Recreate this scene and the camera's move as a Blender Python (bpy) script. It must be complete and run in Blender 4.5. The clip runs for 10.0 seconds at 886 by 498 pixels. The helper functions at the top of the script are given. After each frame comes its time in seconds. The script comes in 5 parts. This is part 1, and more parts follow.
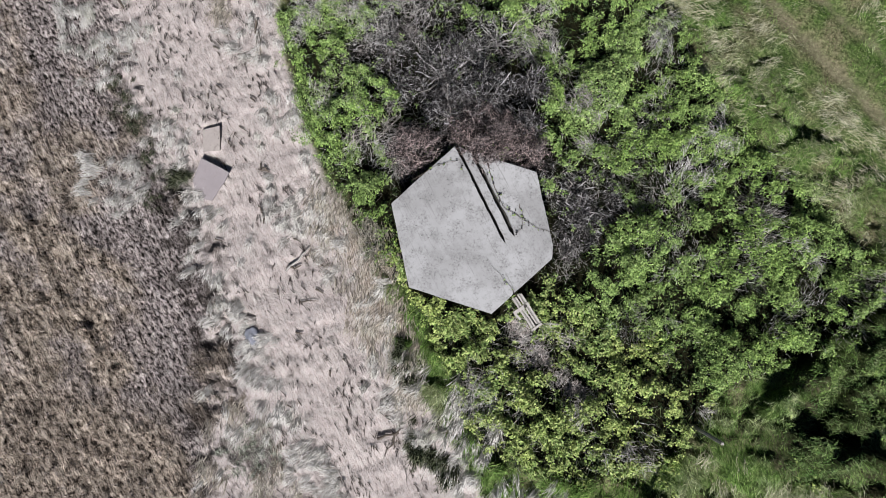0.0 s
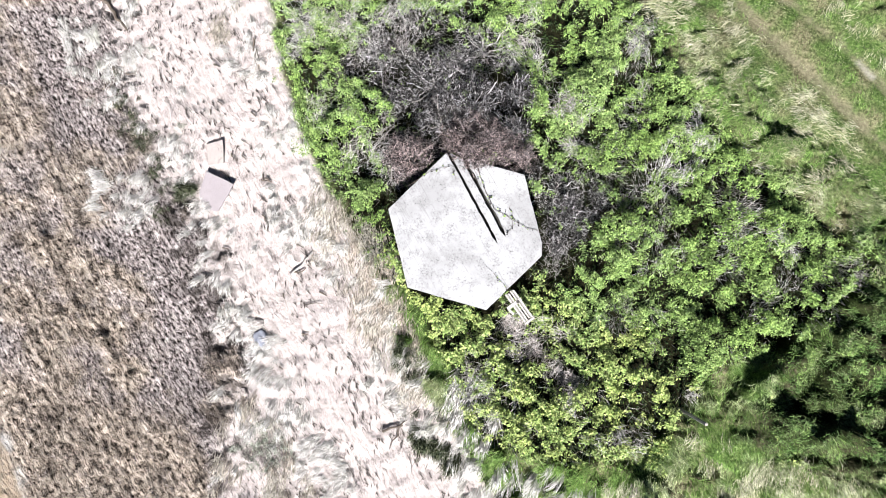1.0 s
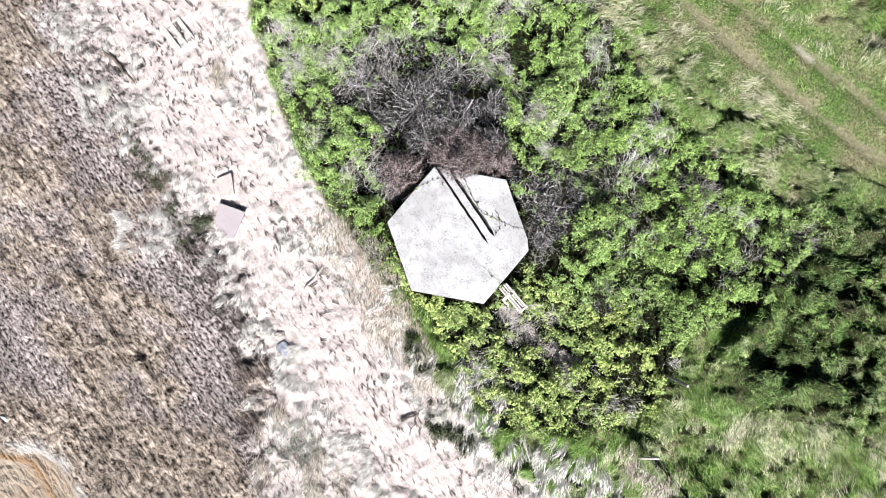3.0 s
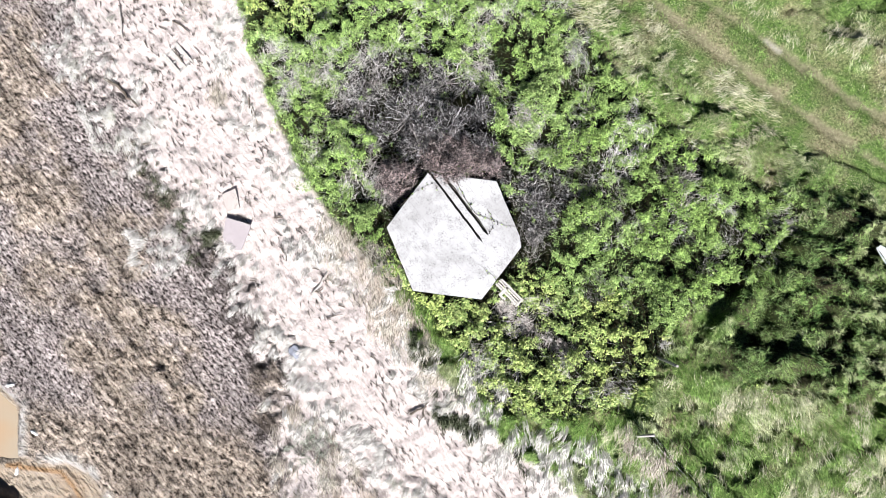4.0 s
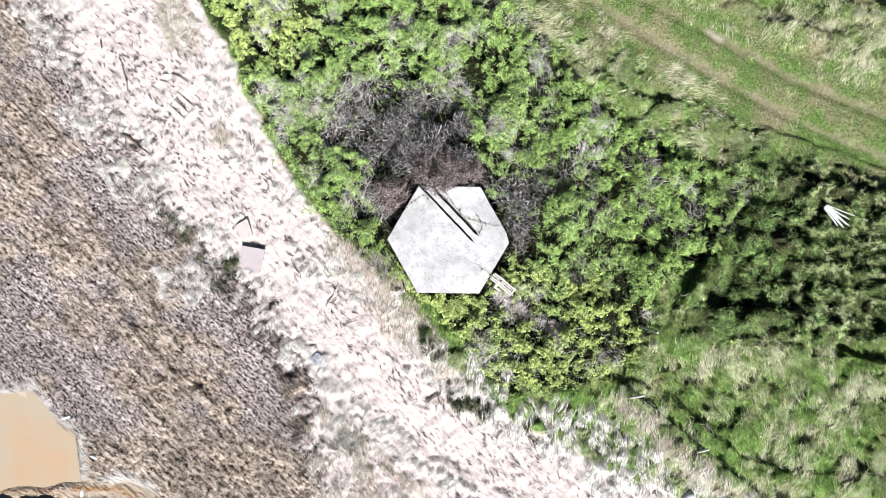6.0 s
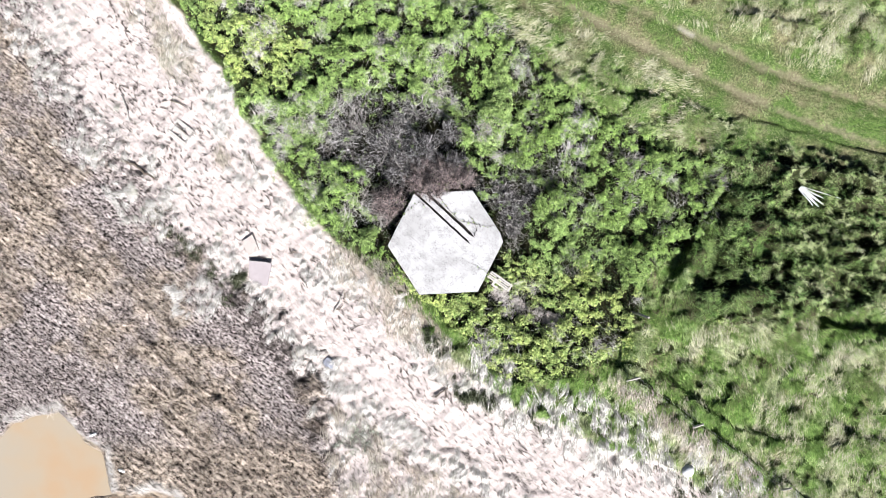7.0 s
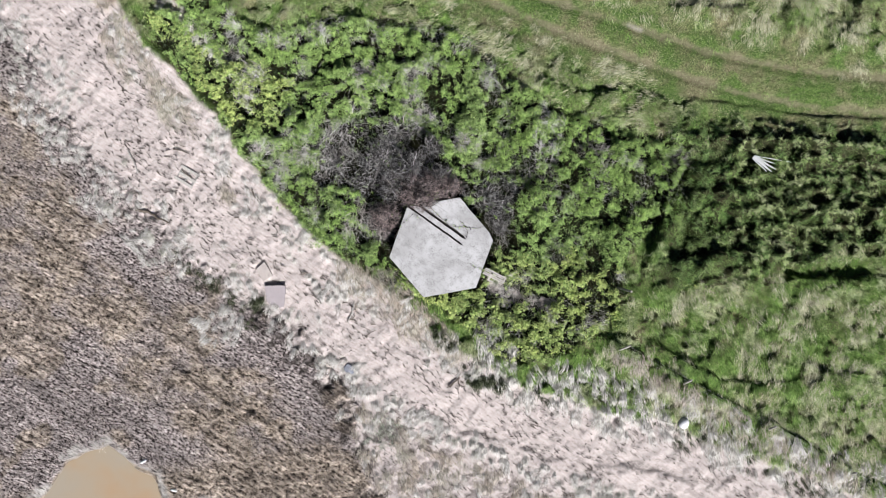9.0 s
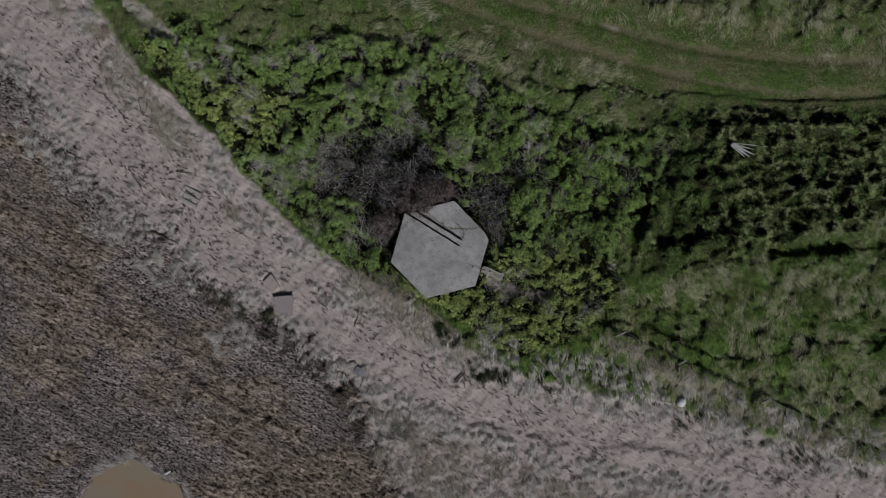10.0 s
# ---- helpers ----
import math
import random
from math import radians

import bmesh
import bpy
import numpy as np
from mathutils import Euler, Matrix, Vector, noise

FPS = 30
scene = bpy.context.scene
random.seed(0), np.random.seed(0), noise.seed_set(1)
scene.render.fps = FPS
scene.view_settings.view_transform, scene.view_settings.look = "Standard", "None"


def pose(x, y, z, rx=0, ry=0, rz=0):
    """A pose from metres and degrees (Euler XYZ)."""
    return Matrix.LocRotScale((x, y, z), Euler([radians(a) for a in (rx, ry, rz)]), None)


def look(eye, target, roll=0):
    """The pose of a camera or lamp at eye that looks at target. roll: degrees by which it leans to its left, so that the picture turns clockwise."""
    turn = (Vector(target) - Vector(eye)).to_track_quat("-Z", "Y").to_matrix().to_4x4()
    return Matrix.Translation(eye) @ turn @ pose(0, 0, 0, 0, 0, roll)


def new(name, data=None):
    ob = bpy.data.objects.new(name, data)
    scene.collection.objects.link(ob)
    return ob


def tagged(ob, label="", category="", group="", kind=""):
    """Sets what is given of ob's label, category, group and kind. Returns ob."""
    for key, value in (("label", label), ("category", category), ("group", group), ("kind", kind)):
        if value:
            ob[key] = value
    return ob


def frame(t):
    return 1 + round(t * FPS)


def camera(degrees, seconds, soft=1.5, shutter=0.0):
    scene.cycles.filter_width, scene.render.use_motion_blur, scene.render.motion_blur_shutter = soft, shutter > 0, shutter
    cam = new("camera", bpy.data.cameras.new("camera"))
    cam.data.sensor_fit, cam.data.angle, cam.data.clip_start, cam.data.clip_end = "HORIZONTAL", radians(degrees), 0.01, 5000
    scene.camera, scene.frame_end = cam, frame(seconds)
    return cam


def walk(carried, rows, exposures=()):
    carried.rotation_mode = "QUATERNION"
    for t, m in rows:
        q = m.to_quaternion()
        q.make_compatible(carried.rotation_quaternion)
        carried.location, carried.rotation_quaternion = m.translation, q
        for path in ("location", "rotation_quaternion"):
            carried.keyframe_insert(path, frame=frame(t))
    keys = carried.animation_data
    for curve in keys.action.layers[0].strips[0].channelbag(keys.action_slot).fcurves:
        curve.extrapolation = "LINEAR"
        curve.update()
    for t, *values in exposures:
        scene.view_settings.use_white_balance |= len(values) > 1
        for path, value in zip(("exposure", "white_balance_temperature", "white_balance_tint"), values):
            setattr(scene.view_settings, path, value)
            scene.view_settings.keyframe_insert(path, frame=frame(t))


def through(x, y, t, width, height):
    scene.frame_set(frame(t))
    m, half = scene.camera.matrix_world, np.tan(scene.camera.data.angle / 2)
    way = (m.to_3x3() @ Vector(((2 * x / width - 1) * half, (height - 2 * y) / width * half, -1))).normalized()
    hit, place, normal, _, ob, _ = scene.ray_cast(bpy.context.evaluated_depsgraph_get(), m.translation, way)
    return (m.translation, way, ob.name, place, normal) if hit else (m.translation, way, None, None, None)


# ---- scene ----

# camera: a drone that climbs slowly over the bunker and turns as it goes
cam = camera(70, 10.0, soft=0.6)
ROWS = [
    (0.0, -0.168, -1.891, 24.037, 2.71, 0.826, 17.813),
    (0.5, -0.133, -1.813, 24.714, 2.487, 0.788, 16.918),
    (1.0, -0.098, -1.711, 25.381, 2.283, 0.739, 15.908),
    (1.5, -0.098, -1.612, 26.048, 2.083, 0.712, 14.693),
    (2.0, -0.115, -1.519, 26.716, 1.879, 0.689, 13.317),
    (2.5, -0.135, -1.415, 27.394, 1.679, 0.659, 11.859),
    (2.7, -0.145, -1.371, 27.672, 1.6, 0.649, 11.265),
    (4.0, -0.136, -1.094, 29.665, 1.001, 0.513, 7.2),
    (4.5, -0.149, -0.932, 30.477, 0.692, 0.449, 5.645),
    (5.0, -0.167, -0.737, 31.314, 0.372, 0.364, 4.024),
    (5.5, -0.194, -0.526, 32.158, 0.028, 0.259, 2.416),
    (7.0, -0.322, 0.239, 34.64, -0.961, -0.309, -3.035),
    (7.5, -0.378, 0.503, 35.462, -1.276, -0.554, -4.902),
    (8.0, -0.429, 0.77, 36.283, -1.57, -0.806, -6.705),
    (8.5, -0.474, 1.044, 37.113, -1.827, -1.069, -8.505),
    (9.0, -0.534, 1.328, 37.934, -2.049, -1.328, -10.298),
    (9.5, -0.59, 1.6, 38.761, -2.269, -1.62, -12.131),
    (10.0, -0.659, 1.887, 39.573, -2.464, -1.912, -13.943),
]
FADE = [(0.0, -1.0), (0.25, -0.45), (0.5, 0.0), (8.6, 0.0), (9.0, -0.6), (9.5, -1.43), (10.0, -2.48)]
walk(cam, [(t, pose(*p)) for t, *p in ROWS], [(t, s + 1.74) for t, s in FADE])

# ---- light ----
SHADE = radians(104)  # the way the shadows fall, over the plan
ELEV = radians(46)
world = bpy.data.worlds.new("sky")
scene.world = world
world.use_nodes = True
wn = world.node_tree.nodes
sky = wn.new("ShaderNodeTexSky")
sky.sky_type, sky.sun_disc = "NISHITA", False
sky.air_density, sky.dust_density, sky.ozone_density = 0.2, 0.0, 1.0
to_sun = Vector((-math.cos(SHADE) * math.cos(ELEV), -math.sin(SHADE) * math.cos(ELEV), math.sin(ELEV)))
sky.sun_elevation, sky.sun_rotation = ELEV, math.atan2(to_sun.x, to_sun.y)
world.node_tree.links.new(sky.outputs[0], wn["Background"].inputs[0])
wn["Background"].inputs[1].default_value = 0.05
sun = new("sun", bpy.data.lights.new("sun", "SUN"))
sun.data.energy, sun.data.angle, sun.data.color = 5.0, radians(0.53), (1.0, 0.985, 1.0)
sun.matrix_world = look(tuple(to_sun * 60), (0, 0, 0))


# ---- materials ----
class Nodes:
    """A node material, built link by link."""

    def __init__(self, name):
        self.m = bpy.data.materials.new(name)
        self.m.use_nodes = True
        self.t = self.m.node_tree
        self.b = self.t.nodes["Principled BSDF"]
        self.out = self.t.nodes["Material Output"]

    def add(self, kind, **ins):
        n = self.t.nodes.new("ShaderNode" + kind)
        for k, v in ins.items():
            self.put(n.inputs[k.replace("_", " ")], v)
        return n

    def put(self, socket, v):
        if isinstance(v, bpy.types.NodeSocket):
            self.t.links.new(v, socket)
        elif isinstance(v, tuple) and len(v) == 3 and socket.type == "RGBA":
            socket.default_value = (*v, 1)
        else:
            socket.default_value = v

    def pos(self):
        return self.add("NewGeometry").outputs["Position"]

    def island(self):
        return self.add("NewGeometry").outputs["Random Per Island"]

    def noise(self, scale, detail=4.0, rough=0.6, stretch=None, turn=0.0):
        p = self.pos()
        if stretch:
            mp = self.add("Mapping", Vector=p)
            mp.vector_type = "TEXTURE"
            mp.inputs["Scale"].default_value = tuple(1 / k for k in stretch)
            mp.inputs["Rotation"].default_value = (0, 0, turn)
            p = mp.outputs[0]
        return self.add("TexNoise", Vector=p, Scale=scale, Detail=detail, Roughness=rough).outputs["Fac"]

    def ramp(self, fac, *stops):
        n = self.add("ValToRGB", Fac=fac)
        e = n.color_ramp.elements
        while len(e) < len(stops):
            e.new(0.5)
        for k, (p, c) in zip(e, stops):
            k.position, k.color = p, (*c, 1) if isinstance(c, tuple) else (c, c, c, 1)
        return n.outputs[0]

    def mix(self, fac, a, b, how="MIX"):
        n = self.t.nodes.new("ShaderNodeMix")
        n.data_type, n.blend_type = "RGBA", how
        self.put(n.inputs["Factor"], fac)
        self.put(n.inputs["A"], a)
        self.put(n.inputs["B"], b)
        return n.outputs["Result"]

    def math(self, how, a, b=0.5):
        n = self.t.nodes.new("ShaderNodeMath")
        n.operation = how
        self.put(n.inputs[0], a)
        self.put(n.inputs[1], b)
        return n.outputs[0]

    def attr(self, name):
        n = self.t.nodes.new("ShaderNodeAttribute")
        n.attribute_name = name
        return n.outputs["Fac"]

    def bump(self, height, dist, strength=1.0):
        self.put(self.b.inputs["Normal"], self.add("Bump", Height=height, Distance=dist, Strength=strength).outputs[0])

    def done(self, color, rough=0.9, through=0.0, spec=0.3):
        self.put(self.b.inputs["Base Color"], color)
        self.put(self.b.inputs["Roughness"], rough)
        self.b.inputs["Specular IOR Level"].default_value = spec
        if through:
            tr = self.add("BsdfTranslucent", Color=color)
            mx = self.add("MixShader", Fac=through)
            self.t.links.new(self.b.outputs[0], mx.inputs[1])
            self.t.links.new(tr.outputs[0], mx.inputs[2])
            self.t.links.new(mx.outputs[0], self.out.inputs["Surface"])
        return self.m


def blade_material(name, colours, patches, patch_scale=0.5, lo=0.42, hi=0.6, rough=0.85, through=0.1, spec=0.15, clump=0.45, clump_scale=3.2):
    """Leaves or blades: each its own shade of colours, going over into patches by a broad noise."""
    n = Nodes(name)
    r = n.island()
    step = [i / (len(colours) - 1) for i in range(len(colours))]
    a = n.ramp(r, *zip(step, colours))
    b = n.ramp(r, *zip([i / (len(patches) - 1) for i in range(len(patches))], patches))
    f = n.ramp(n.noise(patch_scale, 5.0, 0.65), (lo, 0.0), (hi, 1.0))
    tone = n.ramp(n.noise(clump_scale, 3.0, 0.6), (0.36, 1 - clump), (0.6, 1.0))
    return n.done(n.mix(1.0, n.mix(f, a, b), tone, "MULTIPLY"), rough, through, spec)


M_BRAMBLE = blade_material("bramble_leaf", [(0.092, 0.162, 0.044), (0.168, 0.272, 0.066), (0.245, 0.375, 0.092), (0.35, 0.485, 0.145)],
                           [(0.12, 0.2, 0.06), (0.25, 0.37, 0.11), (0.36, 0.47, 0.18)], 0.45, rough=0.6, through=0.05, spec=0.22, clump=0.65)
# Leaf colours taken near black to paint the shade under the thicket.
M_UNDER = blade_material("shade_painted_leaf", [(0.009, 0.017, 0.006), (0.018, 0.034, 0.01), (0.033, 0.053, 0.017)], [(0.01, 0.018, 0.007), (0.026, 0.04, 0.014)], 0.5, through=0.03, clump=0.5)
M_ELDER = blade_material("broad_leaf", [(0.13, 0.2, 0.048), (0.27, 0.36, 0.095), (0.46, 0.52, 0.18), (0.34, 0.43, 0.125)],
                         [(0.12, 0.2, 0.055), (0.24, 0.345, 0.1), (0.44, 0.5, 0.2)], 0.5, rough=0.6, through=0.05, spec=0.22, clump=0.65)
M_GRASS = blade_material("field_grass", [(0.075, 0.155, 0.03), (0.15, 0.28, 0.058), (0.23, 0.375, 0.09), (0.35, 0.46, 0.16)],
                         [(0.43, 0.465, 0.25), (0.6, 0.63, 0.41), (0.29, 0.38, 0.13)], 0.55, 0.5, 0.64, clump=0.55, clump_scale=2.2)
M_WORN = blade_material("worn_grass", [(0.14, 0.185, 0.07), (0.265, 0.325, 0.135), (0.385, 0.435, 0.215), (0.53, 0.55, 0.33)],
                        [(0.4, 0.4, 0.24), (0.55, 0.54, 0.38), (0.27, 0.31, 0.13)], 0.9, 0.46, 0.6, clump=0.55, clump_scale=2.4)
M_LUSH = blade_material("lush_grass", [(0.042, 0.092, 0.024), (0.085, 0.175, 0.042), (0.15, 0.265, 0.072), (0.25, 0.365, 0.135)],
                        [(0.0448, 0.084, 0.0234), (0.101, 0.157, 0.0442), (0.269, 0.302, 0.156)], 0.6, clump=0.5)
M_RIM = blade_material("rim_grass", [(0.19, 0.27, 0.08), (0.3, 0.38, 0.15), (0.4, 0.44, 0.23)], [(0.36, 0.38, 0.22), (0.45, 0.46, 0.31), (0.21, 0.29, 0.09)], 0.7)
M_DRYGRASS = blade_material("dry_field_grass", [(0.28, 0.29, 0.16), (0.46, 0.45, 0.31), (0.6, 0.58, 0.44), (0.36, 0.365, 0.22)],
                            [(0.2, 0.25, 0.085), (0.4, 0.415, 0.22), (0.59, 0.57, 0.41)], 0.7, 0.5, 0.66)
M_STRAW = blade_material("reed_straw", [(0.395, 0.347, 0.33), (0.437, 0.388, 0.37), (0.484, 0.438, 0.42), (0.347, 0.3, 0.282)],
                         [(0.437, 0.391, 0.367), (0.505, 0.467, 0.44), (0.384, 0.34, 0.314)], 0.9, 0.44, 0.58, clump=0.25, clump_scale=2.6)
# Near-black blade colours that stand in for shadowed gaps in the litter.
M_DASH = blade_material("shaded_gap_blade", [(0.02, 0.016, 0.014), (0.045, 0.037, 0.033), (0.085, 0.07, 0.062)], [(0.03, 0.024, 0.02), (0.07, 0.056, 0.047)], 0.8, through=0.0, clump=0.2)
M_PALE = blade_material("bleached_grass", [(0.49, 0.468, 0.435), (0.61, 0.59, 0.56), (0.36, 0.34, 0.3), (0.7, 0.682, 0.656)],
                        [(0.37, 0.37, 0.295), (0.52, 0.506, 0.455), (0.27, 0.282, 0.195)], 0.5, 0.54, 0.7, clump=0.4)
M_BROWNGRASS = blade_material("brown_grass", [(0.24, 0.19, 0.14), (0.4, 0.34, 0.28), (0.52, 0.46, 0.4), (0.16, 0.125, 0.09)],
                              [(0.34, 0.31, 0.25), (0.5, 0.47, 0.41), (0.2, 0.19, 0.13)], 0.6, clump=0.35)
M_RUSH = blade_material("dark_rush", [(0.022, 0.032, 0.016), (0.05, 0.062, 0.032), (0.12, 0.128, 0.075)], [(0.032, 0.04, 0.02), (0.09, 0.095, 0.055)], 0.6)
M_SEDGE = blade_material("grey_sedge", [(0.16, 0.18, 0.14), (0.3, 0.32, 0.26), (0.44, 0.45, 0.39)], [(0.1, 0.12, 0.08), (0.36, 0.36, 0.3)], 0.9)
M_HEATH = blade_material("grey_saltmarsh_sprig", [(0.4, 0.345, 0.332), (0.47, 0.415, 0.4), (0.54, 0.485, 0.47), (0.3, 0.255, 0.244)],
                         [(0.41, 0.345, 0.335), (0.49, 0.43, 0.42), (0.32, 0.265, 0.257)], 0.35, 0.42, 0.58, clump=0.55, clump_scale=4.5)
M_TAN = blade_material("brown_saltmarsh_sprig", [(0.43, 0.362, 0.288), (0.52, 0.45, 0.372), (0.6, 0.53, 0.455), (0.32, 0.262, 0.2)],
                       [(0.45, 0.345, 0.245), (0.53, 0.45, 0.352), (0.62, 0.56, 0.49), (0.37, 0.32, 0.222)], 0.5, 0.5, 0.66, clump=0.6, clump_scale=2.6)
# Near-black shades, here and in the brown twigs, paint the bushes' inner shade.
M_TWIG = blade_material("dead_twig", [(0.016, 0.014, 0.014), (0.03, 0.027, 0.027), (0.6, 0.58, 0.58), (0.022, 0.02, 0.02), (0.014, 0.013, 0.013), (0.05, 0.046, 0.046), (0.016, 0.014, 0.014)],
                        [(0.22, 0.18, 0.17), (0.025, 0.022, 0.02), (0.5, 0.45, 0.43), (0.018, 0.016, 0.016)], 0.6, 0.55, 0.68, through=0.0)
M_BROWNTWIG = blade_material("brown_twig", [(0.018, 0.015, 0.015), (0.035, 0.029, 0.028), (0.56, 0.45, 0.43), (0.09, 0.07, 0.066), (0.02, 0.017, 0.017), (0.38, 0.295, 0.28)],
                             [(0.016, 0.014, 0.014), (0.05, 0.042, 0.041), (0.5, 0.43, 0.42), (0.018, 0.016, 0.016), (0.2, 0.16, 0.155)], 0.9, 0.48, 0.6, through=0.0)
M_STALK = blade_material("dry_stalk", [(0.2, 0.19, 0.18), (0.46, 0.445, 0.425), (0.66, 0.65, 0.63)],
                         [(0.3, 0.275, 0.25), (0.55, 0.52, 0.49)], 0.6, through=0.0)


def ground_material():
    n = Nodes("ground_cover")
    fine, broad = n.noise(9.0, 6.0, 0.7), n.noise(0.5, 5.0, 0.65)
    grass = n.mix(n.ramp(broad, (0.44, 0.0), (0.62, 1.0)), n.ramp(fine, (0.4, (0.022, 0.04, 0.011)), (0.72, (0.11, 0.17, 0.046))),
                  n.ramp(fine, (0.4, (0.04, 0.04, 0.018)), (0.72, (0.25, 0.23, 0.14))))
    # Soil kept near black, so its colour carries the shade under leaves.
    shaded_soil = n.ramp(fine, (0.35, (0.005, 0.005, 0.003)), (0.75, (0.015, 0.015, 0.007)))
    straws = n.noise(4.0, 6.0, 0.7, (0.5, 2.0, 1.0), radians(-47))
    litter = n.ramp(straws, (0.32, (0.12, 0.096, 0.09)), (0.4, (0.345, 0.298, 0.28)), (0.6, (0.445, 0.396, 0.376)))
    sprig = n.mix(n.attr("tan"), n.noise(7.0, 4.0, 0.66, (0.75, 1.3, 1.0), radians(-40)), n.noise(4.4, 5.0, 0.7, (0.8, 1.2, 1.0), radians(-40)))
    # Dark ends of both ramps paint shade into the hollows of the relief.
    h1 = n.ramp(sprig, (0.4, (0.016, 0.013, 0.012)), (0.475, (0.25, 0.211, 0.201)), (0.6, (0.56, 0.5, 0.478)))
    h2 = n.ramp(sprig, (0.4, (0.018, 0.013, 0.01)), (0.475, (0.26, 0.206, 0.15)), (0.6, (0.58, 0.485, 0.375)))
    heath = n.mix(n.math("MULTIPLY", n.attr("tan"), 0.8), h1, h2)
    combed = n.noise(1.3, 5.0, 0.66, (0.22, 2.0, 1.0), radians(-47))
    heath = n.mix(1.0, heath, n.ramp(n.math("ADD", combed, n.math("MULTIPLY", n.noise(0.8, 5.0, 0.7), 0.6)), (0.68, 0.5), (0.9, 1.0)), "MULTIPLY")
    tone = n.noise(0.35, 4.0, 0.6)
    sand = n.mix(n.ramp(fine, (0.35, 0.0), (0.75, 0.5)), n.ramp(tone, (0.4, (0.27, 0.205, 0.15)), (0.62, (0.27, 0.235, 0.195))), (0.42, 0.3, 0.19))
    clay = n.ramp(fine, (0.3, (0.19, 0.105, 0.05)), (0.7, (0.33, 0.22, 0.13)))
    c = n.mix(n.attr("litter"), grass, litter)
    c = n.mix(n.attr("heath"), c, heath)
    # Muddy dark tone that also paints shade into gaps and hollows.
    c = n.mix(n.attr("mud_shade"), c, n.ramp(fine, (0.35, (0.018, 0.014, 0.012)), (0.7, (0.05, 0.041, 0.036))))
    c = n.mix(n.attr("track"), c, n.ramp(n.noise(6.0, 6.0, 0.7), (0.35, (0.075, 0.07, 0.042)), (0.65, (0.185, 0.165, 0.11))))
    c = n.mix(n.attr("thicket"), c, shaded_soil)
    c = n.mix(n.attr("sand"), c, sand)
    c = n.mix(n.attr("salt"), c, (0.4, 0.378, 0.352))
    c = n.mix(n.attr("clay"), c, clay)
    # Near-black colour on the raised bank stands in for its cast shadow.
    c = n.mix(n.attr("shade_bank"), c, (0.02, 0.016, 0.012))
    relief = n.math("ADD", n.math("MULTIPLY", straws, n.math("MULTIPLY", n.math("SUBTRACT", n.attr("litter"), n.attr("sand")), 0.35)), n.math("MULTIPLY", n.math("ADD", n.math("MULTIPLY", sprig, 1.5), n.math("MULTIPLY", n.math("ADD", n.noise(2.4, 3.0, 0.55, (0.75, 1.3, 1.0), radians(-40)), combed), 2.6)), n.attr("heath")))
    n.bump(n.math("ADD", relief, n.math("MULTIPLY", fine, 0.2)), 0.28)
    return n.done(c, 1.0, 0, 0.02)


def concrete_material(name, a, b, dark):
    n = Nodes(name)
    broad = n.noise(1.3, 6.0, 0.65)
    spots = n.ramp(n.noise(5.5, 8.0, 0.72), (0.5, 0.0), (0.68, 1.0))
    stain = n.math("MULTIPLY", spots, n.ramp(broad, (0.4, 0.1), (0.58, 0.9)))
    c = n.mix(n.ramp(broad, (0.35, 0.0), (0.65, 1.0)), a, b)
    c = n.mix(n.math("MULTIPLY", n.noise(45.0, 3.0), 0.35), c, dark)
    c = n.mix(stain, c, dark)
    n.bump(n.noise(30.0, 6.0, 0.7), 0.012)
    return n.done(c, 0.9, 0, 0.2)


def roof_material():
    n = Nodes("roof_concrete")
    broad, mid, fine = n.noise(0.5, 5.0, 0.6), n.noise(2.4, 6.0, 0.7), n.noise(13.0, 4.0, 0.6)
    c = n.ramp(broad, (0.38, (0.225, 0.223, 0.222)), (0.58, (0.3, 0.299, 0.3)))
    patch = n.ramp(mid, (0.44, 0.0), (0.6, 1.0))
    c = n.mix(n.math("MULTIPLY", patch, n.ramp(fine, (0.36, 0.1), (0.6, 0.75))), c, (0.15, 0.147, 0.146))
    spots = n.math("MULTIPLY", n.ramp(fine, (0.58, 0.0), (0.7, 0.8)), n.ramp(mid, (0.42, 0.08), (0.56, 1.0)))
    c = n.mix(spots, c, (0.085, 0.082, 0.078))
    lines = n.ramp(n.noise(1.5, 3.0, 0.6, (0.35, 9.0, 1.0), radians(-45)), (0.6, 0.0), (0.7, 0.5))
    c = n.mix(lines, c, (0.13, 0.128, 0.124))
    n.bump(n.noise(30.0, 6.0, 0.7), 0.01)
    return n.done(c, 0.92, 0, 0.2)


def plain_material(name, a, b, scale=12.0, rough=0.8, stretch=None, turn=0.0, metal=0.0):
    n = Nodes(name)
    f = n.noise(scale, 6.0, 0.7, stretch, turn)
    n.bump(f, 0.008)
    n.b.inputs["Metallic"].default_value = metal
    return n.done(n.ramp(f, (0.3, a), (0.7, b)), rough)


M_GROUND = ground_material()
M_ROOF = roof_material()
M_WALL = concrete_material("wall_concrete", (0.34, 0.32, 0.29), (0.42, 0.4, 0.36), (0.1, 0.1, 0.08))
# Near-black colour stands in for shade in the roof slots and pallet hole.
M_SLOT = concrete_material("recess_shade_concrete", (0.025, 0.023, 0.02), (0.05, 0.046, 0.04), (0.015, 0.014, 0.012))
M_SLAB = concrete_material("slab_concrete", (0.2, 0.178, 0.185), (0.23, 0.205, 0.212), (0.165, 0.145, 0.142))
M_SLAB_PALE = concrete_material("pale_slab_concrete", (0.26, 0.232, 0.218), (0.31, 0.278, 0.26), (0.15, 0.128, 0.112))
